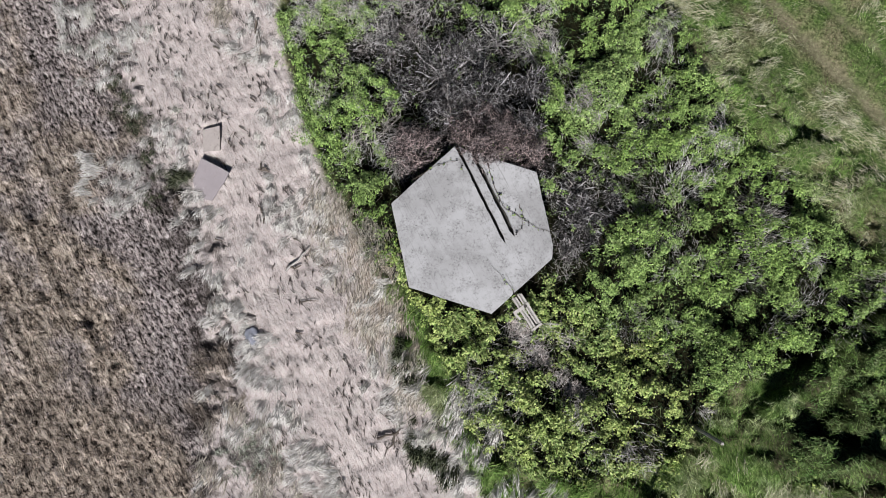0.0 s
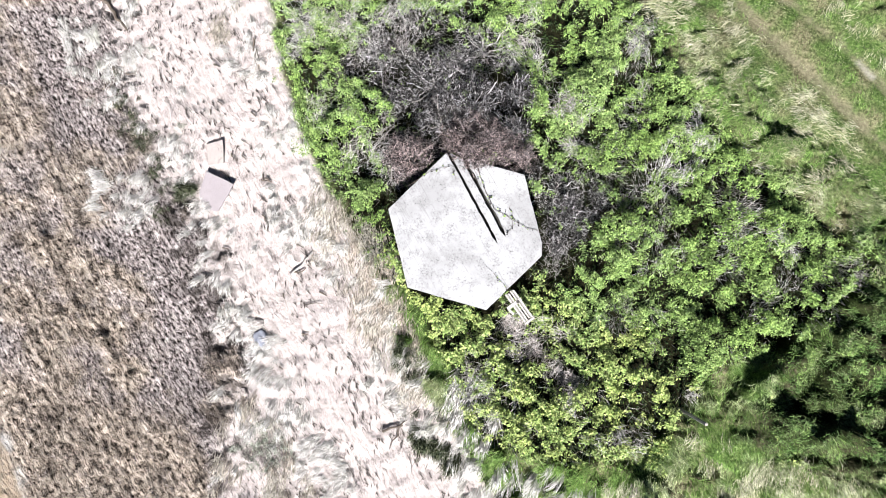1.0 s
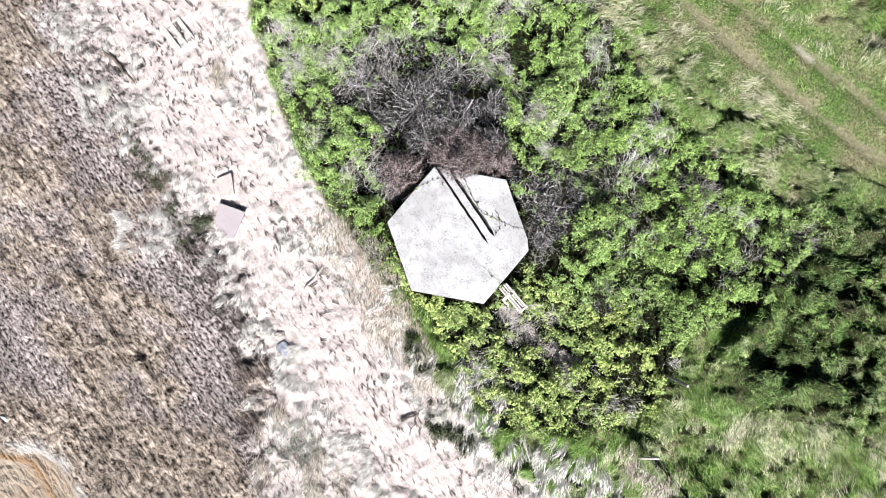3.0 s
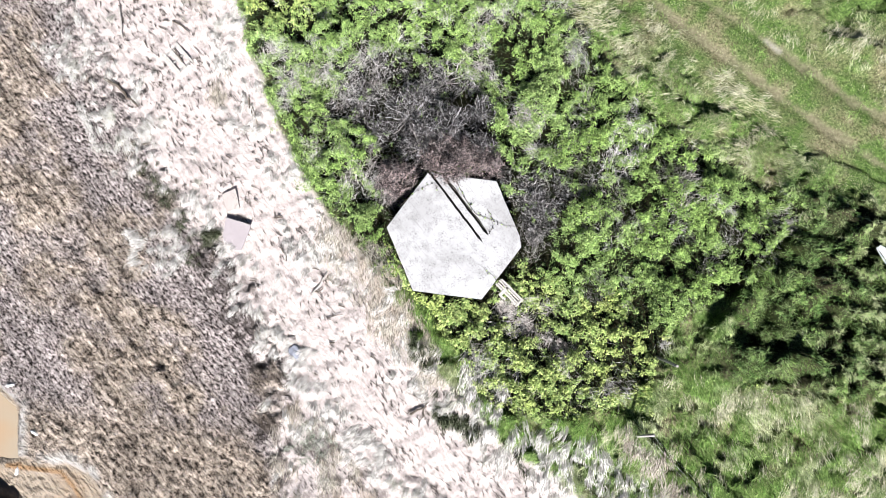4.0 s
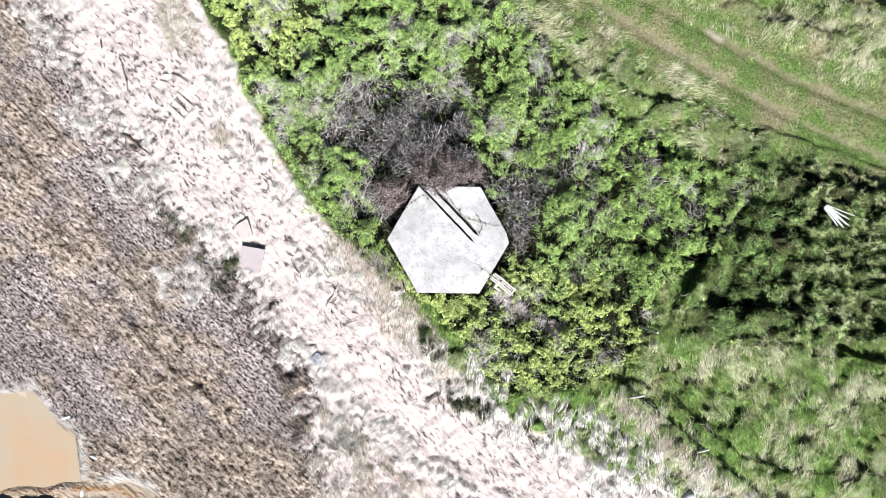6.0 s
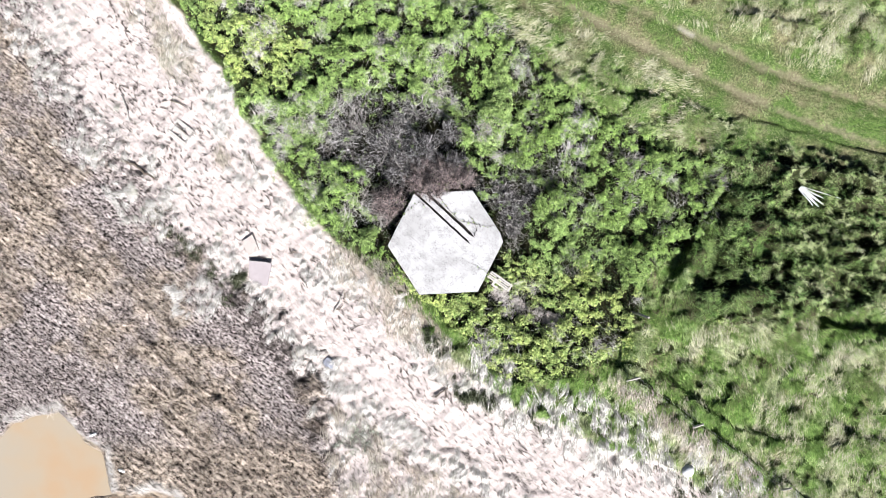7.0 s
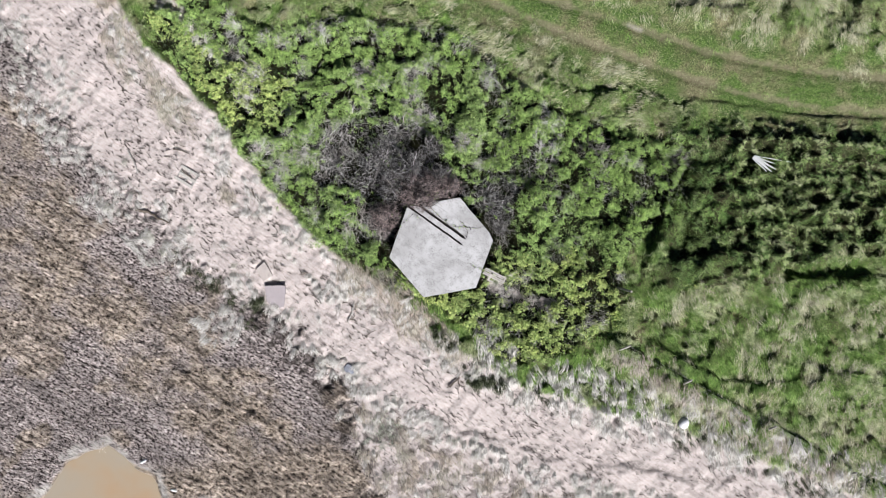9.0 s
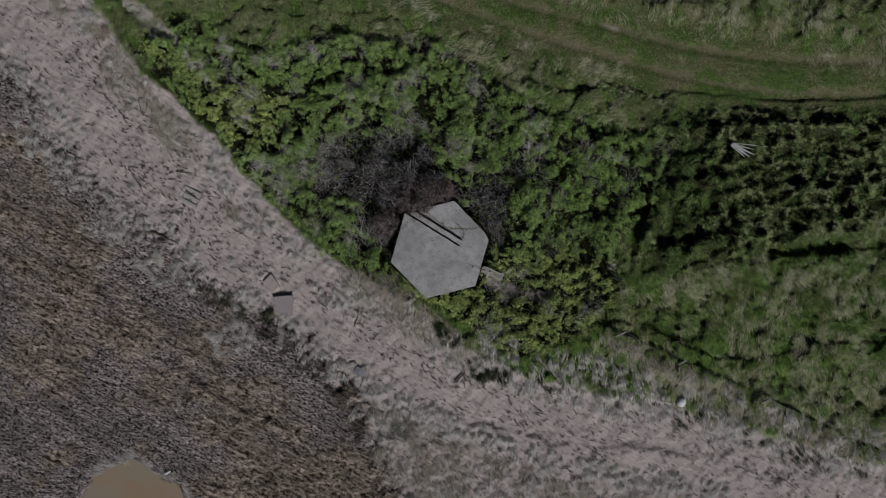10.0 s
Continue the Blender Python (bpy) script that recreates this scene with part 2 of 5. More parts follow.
M_GREYWOOD = plain_material("weathered_timber", (0.08, 0.076, 0.07), (0.25, 0.24, 0.225), 9.0, 0.85, (1, 6, 6), radians(-38))
M_DARKWOOD = plain_material("wet_driftwood", (0.035, 0.028, 0.022), (0.12, 0.095, 0.075), 14.0)
M_PALEWOOD = plain_material("bleached_driftwood", (0.19, 0.176, 0.16), (0.34, 0.322, 0.3), 14.0)
M_WIRE = plain_material("galvanised_wire", (0.3, 0.3, 0.3), (0.6, 0.6, 0.59), 30.0, 0.55, metal=0.15)
M_PLASTIC = plain_material("white_plastic", (0.4, 0.41, 0.42), (0.55, 0.56, 0.56), 3.0, 0.5)
M_ROCK = plain_material("blue_grey_rock", (0.1, 0.105, 0.13), (0.22, 0.23, 0.26), 7.0)


def water_material():
    n = Nodes("silty_water")
    f = n.noise(0.28, 3.0, 0.5)
    n.bump(n.noise(2.5, 3.0), 0.004)
    return n.done(n.ramp(f, (0.36, (0.215, 0.155, 0.1)), (0.5, (0.205, 0.165, 0.118)), (0.64, (0.195, 0.168, 0.13))), 0.22, 0, 0.35)


M_WATER = water_material()

# ---- plan: the lines between the kinds of ground, in metres from the bunker's middle ----
BANK_LINE = [(-24, 34), (-16.15, 18), (-14.8, 14), (-13.1, 11.5), (-11.8, 9.1), (-10.9, 6.9), (-9.9, 5), (-8.9, 3.6), (-7.9, 2), (-6.5, -0.2),
             (-5.2, -1.5), (-3.6, -2.3), (-2, -4.1), (-0.6, -5.9), (1.6, -7.7), (3.4, -9.2), (5.75, -10.4), (9, -12), (11.7, -13.1), (13.3, -14.3),
             (16.2, -16.1), (20.5, -18.5), (25, -20.6), (60, -36)]
MARSH_LINE = [(-36, 40), (-23.2, 17.4), (-21.7, 14.8), (-20.9, 12.2), (-19.6, 8.9), (-18.6, 6), (-16.4, 4.7), (-15.6, 2.2), (-13.9, 0.6), (-12.3, -1.2),
              (-10.6, -3), (-8.9, -5), (-7.7, -7.4), (-7, -11), (-6.4, -15), (-4, -30)]
THICKET = [(-15, 16.5), (-13.6, 17.6), (-12.2, 17.8), (-10.2, 17.0), (-9.0, 15.6), (-8.0, 14.6), (-6.4, 14.8), (-2, 14.1), (3.2, 12.7), (5.2, 11), (6.2, 9.4), (8, 7.4),
           (10.3, 6), (12.3, 5.7), (14.5, 4.2), (15.6, 2.8), (14.6, 0.8), (13.4, -1), (11.3, -2), (10.7, -4.6), (9.5, -6.3), (6.3, -7.8), (4, -8),
           (2.7, -7.7), (0.5, -5.4), (-1, -3.6), (-2.5, -2.7), (-5, -0.8), (-6.3, 0.8), (-7.8, 2.7), (-9, 4.6), (-10.3, 7.2), (-11.4, 9.6),
           (-12.8, 12), (-14.4, 14.6)]
POOL = [(-30, -13.2), (-26.4, -10.4), (-24.8, -9), (-23.3, -8.5), (-22.2, -8.4), (-21.4, -9.3), (-21, -10.1), (-20, -10.7), (-19.7, -11.5),
        (-19.5, -12.7), (-19.6, -13.3), (-22, -13.6), (-26, -14)]
FLAT = [(-30, -13.2), (-26.4, -10.3), (-24.8, -8.8), (-22.1, -8.2), (-21.1, -9.4), (-19.7, -10.7), (-19.4, -13), (-18.4, -13.2), (-17.2, -12.9),
        (-15.9, -13.3), (-15.2, -14.3), (-14.4, -15.2), (-14, -17), (-15, -20), (-30, -20)]
CLAY = [(-26, -13.75), (-22, -13.65), (-19.6, -13.5), (-18.2, -13.5), (-17.3, -13.5), (-16.6, -14.1), (-15.9, -15), (-15.6, -16.5)]
SHADE_BANK = [(-26, -15.0), (-22.4, -15.0), (-20.8, -15.2), (-19.6, -15.6), (-18.9, -16.8)]
RUTS = [[(-4, 22), (2.5, 16), (5.8, 13.6), (9.8, 11.1), (14.5, 8.4), (19.3, 5.9), (23.3, 4.4), (28.3, 3.1), (40, 1.2)],
        [(0, 22), (5.5, 15.6), (8.8, 13.4), (11.4, 12.05), (14.2, 10.6), (18, 8.6), (23, 6.6), (28.7, 5.1), (40, 3.2)]]
RIDGES = [([(14.1, -3.3), (15.6, -3.1), (16.5, -3.25)], 0.55), ([(16.5, -3.25), (18.2, -3.15), (19.2, -3.4)], 0.35), ([(16.2, -5.2), (17.9, -5.25)], 0.35), ([(19.5, -5.75), (20.7, -5.8), (23.8, -6.25), (33, -7.2)], 0.6), ([(11.8, -8.2), (13.1, -9.2), (15.0, -10.6), (16.6, -11.45), (19.7, -11.85), (21.6, -11.7), (25.6, -12.6), (33, -13.5)], 0.34),
          ([(12.4, -2.4), (12.9, -1.2), (13.8, 0.8), (14.6, 2.2)], 0.55),
          ([(9.9, -7.9), (13.2, -10.45), (17.8, -14.05), (22.4, -17.9), (30, -24.0)], 0.39),
          ([(15.6, 3.9), (18.5, 3.0), (22, 2.6), (27, 1.2), (33, 0)], 0.35), ([(16.5, 1.3), (18.2, 0.4), (19.5, -0.6), (24, -1.6), (33, -3)], 0.35),
          ([(8.5, 8.2), (10.5, 7.5), (12.5, 7.6), (14, 6.6)], 0.35), ([(17, 5.9), (19.3, 5.15), (23.3, 3.8), (28.3, 2.6), (33, 1.9)], 0.14)]
WRACK = [(-3.5, -9.9), (-0.4, -11.4), (1.5, -12.5), (3.9, -13.9), (6.5, -15), (8.6, -15.4), (11.5, -16.4), (18, -20)]
RUNNEL = [(-19, -2), (-17, -4.4), (-15.3, -6.3), (-14.3, -7.2), (-13.3, -7.9), (-12.3, -8.5), (-11.5, -9.1), (-10.2, -10.4), (-9.4, -12)]
FRINGE = [(-9.2, -4.6), (-7.0, -6.6), (-5.2, -8.4), (-2.9, -10.3), (-0.4, -12.2), (2.8, -14.3), (6.5, -16.2), (14, -20)]
GAP = [(-14.5, 18.9), (-13.3, 17.2), (-12.15, 15.33), (-10.77, 13.75), (-10.1, 11.95), (-9.5, 10.8)]
FENCE = [(9.5, -7.95), (13.0, -10.75), (17.6, -14.35), (22.2, -18.2)]


def lattice(ix, iy, seed):
    h = (ix.astype(np.int64) * 374761393 + iy.astype(np.int64) * 668265263 + seed * 69069) & 0x7FFFFFFF
    h = ((h ^ (h >> 13)) * 1274126177) & 0x7FFFFFFF
    return ((h ^ (h >> 16)) & 0xFFFFF) / 0xFFFFF


def vnoise(x, y, seed):
    ix, iy = np.floor(x), np.floor(y)
    fx, fy = x - ix, y - iy
    fx, fy = fx * fx * (3 - 2 * fx), fy * fy * (3 - 2 * fy)
    a, b = lattice(ix, iy, seed), lattice(ix + 1, iy, seed)
    c, d = lattice(ix, iy + 1, seed), lattice(ix + 1, iy + 1, seed)
    return (a * (1 - fx) + b * fx) * (1 - fy) + (c * (1 - fx) + d * fx) * fy


def fbm(x, y, size, octaves=4, seed=0):
    """Noise from 0 to 1 whose largest lumps are size metres wide."""
    total, amp, norm = 0, 1.0, 0.0
    for k in range(octaves):
        f = 2**k / size
        total, norm = total + amp * vnoise(x * f + 17.3 * k, y * f - 9.1 * k, seed + k), norm + amp
        amp *= 0.55
    return total / norm


def ease(v, lo, hi):
    t = np.clip((v - lo) / (hi - lo), 0, 1)
    return t * t * (3 - 2 * t)


def side(x, y, line):
    """Distance to a polyline, below zero on its right-hand side."""
    best, sign = np.full(x.shape, 1e9), np.ones(x.shape)
    for (ax, ay), (bx, by) in zip(line, line[1:]):
        ux, uy = bx - ax, by - ay
        t = np.clip(((x - ax) * ux + (y - ay) * uy) / (ux * ux + uy * uy), 0, 1)
        d = np.hypot(x - ax - t * ux, y - ay - t * uy)
        s = np.where(ux * (y - ay) - uy * (x - ax) > 0, 1.0, -1.0)
        near = d < best
        best, sign = np.where(near, d, best), np.where(near, s, sign)
    return best * sign


def inside(x, y, ring):
    """Distance to a ring's edge, above zero inside."""
    hit = np.zeros(x.shape, bool)
    for (ax, ay), (bx, by) in zip(ring, ring[1:] + ring[:1]):
        cross = (ay > y) != (by > y)
        hit ^= cross & (x < (bx - ax) * (y - ay) / ((by - ay) or 1e-9) + ax)
    return np.abs(side(x, y, ring + ring[:1])) * np.where(hit, 1, -1)


def hexagon(x, y):
    """Distance out from the bunker's flat sides."""
    d = np.full(x.shape, -1e9)
    for k in range(6):
        a = radians(30 + 60 * k)
        d = np.maximum(d, x * math.cos(a) + y * math.sin(a))
    return d - 3.05 * math.cos(radians(30))


def zones(x, y):
    """The weight of each kind of ground, and the distances that they come from."""
    wob = (fbm(x, y, 1.6, 4, 5) - 0.5) * 1.3
    bank, marsh = side(x, y, BANK_LINE) + wob * 0.6, side(x, y, MARSH_LINE) + wob
    z = {"bank": bank, "marsh": marsh}
    path = ease(np.abs(side(x, y, GAP)) + wob * 0.5, 0.6, 0.28)
    z["litter"] = np.maximum(ease(-bank, -0.3, 0.3), path)
    z["heath"] = ease(marsh + (fbm(x, y, 0.7, 3, 14) - 0.5) * 2.2, 0.6, -0.6)
    thick = inside(x, y, THICKET) + wob * 0.7 - path * 1.5
    z["litter"] = np.maximum(z["litter"], ease(thick, 0.1, -0.3) * ease(x, -2.5, -4.0) * (y < 14.5))
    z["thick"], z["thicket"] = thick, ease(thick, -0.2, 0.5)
    flat = inside(x, y, FLAT) + wob * 0.35
    z["flat"], z["sand"] = flat, ease(flat, -0.05, 0.12)
    z["salt"] = ease(0.5 - np.abs(flat + 0.2), 0, 0.4) * ease(fbm(x, y, 0.6, 4, 9), 0.3, 0.55)
    z["salt"] = np.maximum(z["salt"], 0.4 * ease(0.16 - np.abs(side(x, y, [(13.4, 11.0), (14.1, 10.6)])) + wob * 0.3, 0, 0.25))
    z["clay"] = ease(0.13 - np.abs(side(x, y, CLAY)) + wob * 0.22, 0, 0.1) * ease(fbm(x, y, 0.7, 3, 79), 0.3, 0.5)
    z["shade_bank"] = ease(0.8 - np.abs(side(x, y, SHADE_BANK)) + wob * 0.3, 0, 0.3)
    return z


def tan_growth(x, y, z):
    """Where the saltmarsh is straw-brown and lumpy: a band a few metres in from the litter, and the south of it."""
    d = -z["marsh"] + (fbm(x, y, 3.2, 4, 80) - 0.5) * 5.0
    band = ease(d, 2.2, 3.6) * ease(d, 8.8, 7.0)
    patch = 0.2 + 0.65 * ease(fbm(x, y, 1.3, 4, 88), 0.36, 0.6)
    return np.maximum(band * patch, np.maximum(0.8 * ease(-y, 9.6, 11.2) * ease(d, 0.0, 1.0), 0.7 * ease(fbm(x, y, 2.4, 3, 81), 0.58, 0.68)))


def heath_lump(x, y, tan):
    """Cushions of the saltmarsh, combed along the shore: 1 on top, 0 in the gaps; coarser where it is brown."""
    u, v = x * 0.77 - y * 0.64, x * 0.64 + y * 0.77
    fine = ease(fbm(u * 0.62, v * 1.15, 0.24, 2, 7), 0.34, 0.5)
    coarse = ease(fbm(u * 0.7, v * 1.1, 0.6, 3, 82), 0.36, 0.52)
    return fine * (1 - tan) + (0.35 * fine + 0.65 * coarse) * tan


def edge_mud_shade(x, y, z):
    """Muddy dark colour, and painted shade, between the bleached tufts where litter and saltmarsh meet."""
    near = ease(1.5 - np.abs(z["marsh"] + 0.2), 0, 0.8) * (z["litter"] > 0.5)
    south = 0.8 * ease(side(x, y, FRINGE), -0.5, -1.0) * ease(y, -7.5, -9.5) * ease(z["bank"], -0.3, -0.8) * ease(z["marsh"], -0.5, 0.5)
    dip = ease(np.hypot(x + 5.2, y + 10.5) + (fbm(x, y, 0.5, 3, 78) - 0.5) * 1.4, 1.05, 0.75)
    return np.maximum(dip, np.maximum(near * ease(y, 5, 0), south) * ease(fbm(x * 0.8 - y * 0.3, y, 0.4, 3, 74), 0.52, 0.58)) * (z["sand"] < 0.1)


def litter_gap(x, y):
    """Slots between the reeds, drawn out along the shore, coloured dark for muddy gaps and shade: 1 in the slot."""
    u, v = x * 0.77 - y * 0.64, x * 0.64 + y * 0.77
    w = (fbm(x, y, 1.5, 2, 43) - 0.5) * 0.7
    many = ease(fbm(x, y, 1.6, 3, 51), 0.3, 0.6)
    return ease(fbm((u + w) * 0.5, (v + w * 0.4) * 1.4, 0.2, 1, 42), 0.22 + 0.09 * many, 0.15 + 0.09 * many)


def field_lump(x, y):
    """Tussocks of the field: 1 on top, 0 in the gaps."""
    return ease(fbm(x, y, 0.7, 3, 15), 0.4, 0.54)


def rows_of_tussocks(x, y):
    return ease(x - 0.25 * y, 12.8, 14.6) * ease(y, -5.6, -4.4) * ease(y + 0.25 * x, 9.5, 8)


def tussock_net(x, y):
    """Rims of tussocks round trodden hollows, a net of uneven cells: 1 on the rim."""
    u = x / 1.35 + (fbm(x, y, 1.0, 2, 11) - 0.5) * 0.7
    v = (y + 0.17 * x) / 1.0 + (fbm(x, y, 1.0, 2, 68) - 0.5) * 0.8
    iu, iv = np.floor(u), np.floor(v)
    first, second = np.full(x.shape, 9.0), np.full(x.shape, 9.0)
    for a in (-1, 0, 1):
        for b in (-1, 0, 1):
            px, py = iu + a + 0.15 + 0.7 * lattice(iu + a, iv + b, 83), iv + b + 0.15 + 0.7 * lattice(iu + a, iv + b, 84)
            d = np.hypot(u - px, v - py)
            second = np.minimum(second, np.maximum(first, d))
            first = np.minimum(first, d)
    return ease(second - first, 0.26, 0.05) * (0.7 + 0.3 * ease(fbm(x, y, 1.7, 2, 69), 0.3, 0.5))


def height(x, y, z=None):
    """The ground's height, without what grows on it."""
    z = z or zones(x, y)
    low = ease(z["bank"], 0.5, -1.0) * 0.25 + ease(z["marsh"], 1.5, -1.5) * 0.35
    h = -low + (fbm(x, y, 7, 3, 1) - 0.5) * 0.3
    field = (1 - z["litter"]) * (1 - z["thicket"])
    worn = ease(np.minimum(np.abs(side(x, y, RUTS[0])), np.abs(side(x, y, RUTS[1]))), 0.7, 2.2)
    h += field * worn * ((fbm(x, y, 1.6, 2, 2) - 0.5) * 0.45 + field_lump(x, y) * 0.36)
    h += z["thicket"] * (fbm(x, y, 1.5, 3, 3) - 0.5) * 0.4
    turn = x * 0.8 + y * 0.6, y * 0.8 - x * 0.6
    lit = z["litter"] * (1 - z["heath"])
    h += lit * ((fbm(turn[0] * 0.5, turn[1] * 1.2, 0.6, 3, 4) - 0.5) * 0.24 + (fbm(x, y, 2.2, 2, 6) - 0.5) * 0.2)
    tan = tan_growth(x, y, z)
    h += z["heath"] * (heath_lump(x, y, tan) * (0.09 + 0.17 * tan) + (fbm(x, y, 2.5, 2, 8) - 0.5) * 0.16)
    run = side(x, y, RUNNEL) + (fbm(x, y, 0.8, 3, 67) - 0.5) * 0.7
    h += z["heath"] * (0.1 * ease(run, -0.5, -0.1) * ease(run, 0.0, -0.08) - 0.05 * ease(run, -0.08, 0.05) * ease(run, 0.6, 0.2))
    h += field * 0.55 * ease(y - 11.6 + 0.45 * (x - 15), -0.4, 0.8) * ease(fbm(x, y, 1.3, 2, 77), 0.4, 0.6)
    # raised rim of tussocks in the far corner of the field, in rough rows and columns
    cells = rows_of_tussocks(x, y) * field
    mound = ease(fbm(x, y * 1.3, 0.95, 2, 19), 0.4, 0.6)
    h += cells * (tussock_net(x, y) * 0.65 * ease(x, 15.5, 18.5) + mound * (0.75 - 0.6 * ease(x, 16.5, 19.5)))
    for line, tall in RIDGES:
        s = side(x, y, line)
        wide = 1.2 if tall >= 0.4 else 0.55
        s = s + (fbm(x, y, 1.4, 4, 13) - 0.5) * 0.6
        tall = tall * ((0.25 if wide > 1 else 0.6) + (1.1 if wide > 1 else 0.6) * ease(fbm(x, y, 2.2, 2, 17), 0.3, 0.65))
        h += tall * ease(s, -1.6, -0.25) * ease(s, 0.05, -0.1) - tall * 0.7 * ease(s, -0.1, 0.05) * ease(s, wide, 0.15)
    s = side(x, y, WRACK) + (fbm(x, y, 0.8, 3, 16) - 0.5) * 0.9
    h += lit * 0.45 * ease(fbm(x, y, 2.0, 2, 18), 0.35, 0.6) * (0.22 * ease(s, -1.2, -0.2) * ease(s, 0.05, -0.08) - 0.12 * ease(s, -0.08, 0.05) * ease(s, 0.8, 0.2))
    for line in RUTS:
        h -= 0.12 * ease(np.abs(side(x, y, line)), 0.55, 0.1)
    sink = ease(z["flat"], -0.3, 0.25)
    h = h * (1 - sink) + sink * (-0.775 - 0.15 * ease(inside(x, y, POOL) + (fbm(x, y, 1.2, 3, 75) - 0.5) * 0.7, -0.12, 0.2))
    h += sink * (ease(0.4 - np.abs(side(x, y, CLAY)), 0, 0.35) * 0.12 + z["shade_bank"] * (0.25 + 0.9 * fbm(x, y, 0.6, 3, 76)))
    return h


# ---- mesh helpers ----
def part(name, bm, material, parent=None, label=""):
    """Links a bmesh as one mesh object under a thing or a part."""
    me = bpy.data.meshes.new(name)
    bm.to_mesh(me)
    bm.free()
    me.materials.append(material)
    ob = new(name, me)
    ob.parent = parent
    return tagged(ob, label)


def from_arrays(name, verts, faces, material, smooth=False):
    """A mesh object from an array of corners and arrays of three or four indices a face."""
    me = bpy.data.meshes.new(name)
    me.vertices.add(len(verts))
    me.vertices.foreach_set("co", np.ascontiguousarray(verts, np.float32).ravel())
    faces = [f for f in faces if len(f)]
    loops = np.concatenate([f.ravel() for f in faces]).astype(np.int32)
    sizes = np.concatenate([np.full(len(f), f.shape[1]) for f in faces])
    me.loops.add(len(loops))
    me.loops.foreach_set("vertex_index", loops)
    me.polygons.add(len(sizes))
    me.polygons.foreach_set("loop_start", np.concatenate([[0], np.cumsum(sizes)[:-1]]).astype(np.int32))
    me.polygons.foreach_set("use_smooth", np.full(len(sizes), smooth))
    me.update(calc_edges=True)
    me.validate()
    me.materials.append(material)
    return new(name, me)


def thing(name, place, label, category, group="", turn=0.0):
    ob = new(name)
    ob.empty_display_size = 0.2
    ob.matrix_basis = pose(*place, 0, 0, turn)
    return tagged(ob, label, category, group)


def h_at(x, y):
    return float(height(np.array([float(x)]), np.array([float(y)]))[0])


def box_bm(sx, sy, sz, at=(0, 0, 0), rot=(0, 0, 0), bevel=0.01, rough=0.0, cuts=0, seed=0):
    """A bevelled, slightly uneven block; at is its middle."""
    bm = bmesh.new()
    bmesh.ops.create_cube(bm, size=1, matrix=Matrix.Diagonal((sx, sy, sz, 1)))
    if cuts:
        bmesh.ops.subdivide_edges(bm, edges=bm.edges[:], cuts=cuts, use_grid_fill=True)
    if bevel:
        sharp = [e for e in bm.edges if e.calc_face_angle(0) > 0.5]
        bmesh.ops.bevel(bm, geom=sharp, offset=bevel, segments=1, affect="EDGES")
    for v in bm.verts:
        v.co += Vector(noise.noise_vector(v.co * 3 + Vector((seed * 7.1, 0, 0)))) * rough
    bmesh.ops.transform(bm, verts=bm.verts[:], matrix=pose(*at, *rot))
    return bm


def tube_bm(points, radii, sides=6):
    """A tapered, closed tube along points."""
    bm = bmesh.new()
    pts = [Vector(p) for p in points]
    rings = []
    for i, p in enumerate(pts):
        d = (pts[min(i + 1, len(pts) - 1)] - pts[max(i - 1, 0)]).normalized()
        a = d.orthogonal().normalized()
        b = d.cross(a)
        rings.append([bm.verts.new(p + (a * math.cos(2 * math.pi * k / sides) + b * math.sin(2 * math.pi * k / sides)) * radii[i]) for k in range(sides)])
    for r, s in zip(rings, rings[1:]):
        for k in range(sides):
            bm.faces.new((r[k], r[(k + 1) % sides], s[(k + 1) % sides], s[k]))
    bm.faces.new(rings[0][::-1])
    bm.faces.new(rings[-1])
    return bm


RNG = np.random.default_rng(7)


SEEN = [(-23.3, 22.6), (33, 9.3), (25.6, -24.8), (-14, -16.6), (-18.2, -16.6), (-23.6, -15.6), (-28.6, -12.8), (-32.2, -9.3)]  # the stretch flown over


def scatter(box, per_m2, weight):
    """Random places in box (x0, y0, x1, y1), thinned by weight(x, y) from 0 to 1."""
    x0, y0, x1, y1 = box
    n = int((x1 - x0) * (y1 - y0) * per_m2)
    x, y = RNG.uniform(x0, x1, n), RNG.uniform(y0, y1, n)
    near = inside(x, y, SEEN) > 0
    x, y = x[near], y[near]
    keep = RNG.random(len(x)) < weight(x, y)
    return x[keep], y[keep]


def blades(name, x, y, z, length, width, way, lean, material):
    """Bent blades: way is the heading over the plan, lean how far they lie over (0 upright, 1 flat)."""
    n = len(x)
    up, flat = np.sqrt(np.clip(1 - lean**2, 0, 1)), lean
    dx, dy = np.cos(way), np.sin(way)
    sx, sy = -dy * width / 2, dx * width / 2
    mid, tip = length * 0.55, length
    v = np.empty((n, 5, 3))
    v[:, 0] = np.stack([x - sx, y - sy, z - 0.02], 1)
    v[:, 1] = np.stack([x + sx, y + sy, z - 0.02], 1)
    mx, my, mz = x + dx * mid * flat * 0.8, y + dy * mid * flat * 0.8, z + mid * (up + 0.12)
    v[:, 2] = np.stack([mx + sx * 0.8, my + sy * 0.8, mz], 1)
    v[:, 3] = np.stack([mx - sx * 0.8, my - sy * 0.8, mz], 1)
    v[:, 4] = np.stack([x + dx * tip * flat, y + dy * tip * flat, z + tip * up * 0.85 + 0.02], 1)
    k = np.arange(n)[:, None] * 5
    return from_arrays(name, v.reshape(-1, 3), [k + [0, 1, 2, 3], k + [3, 2, 4]], material)


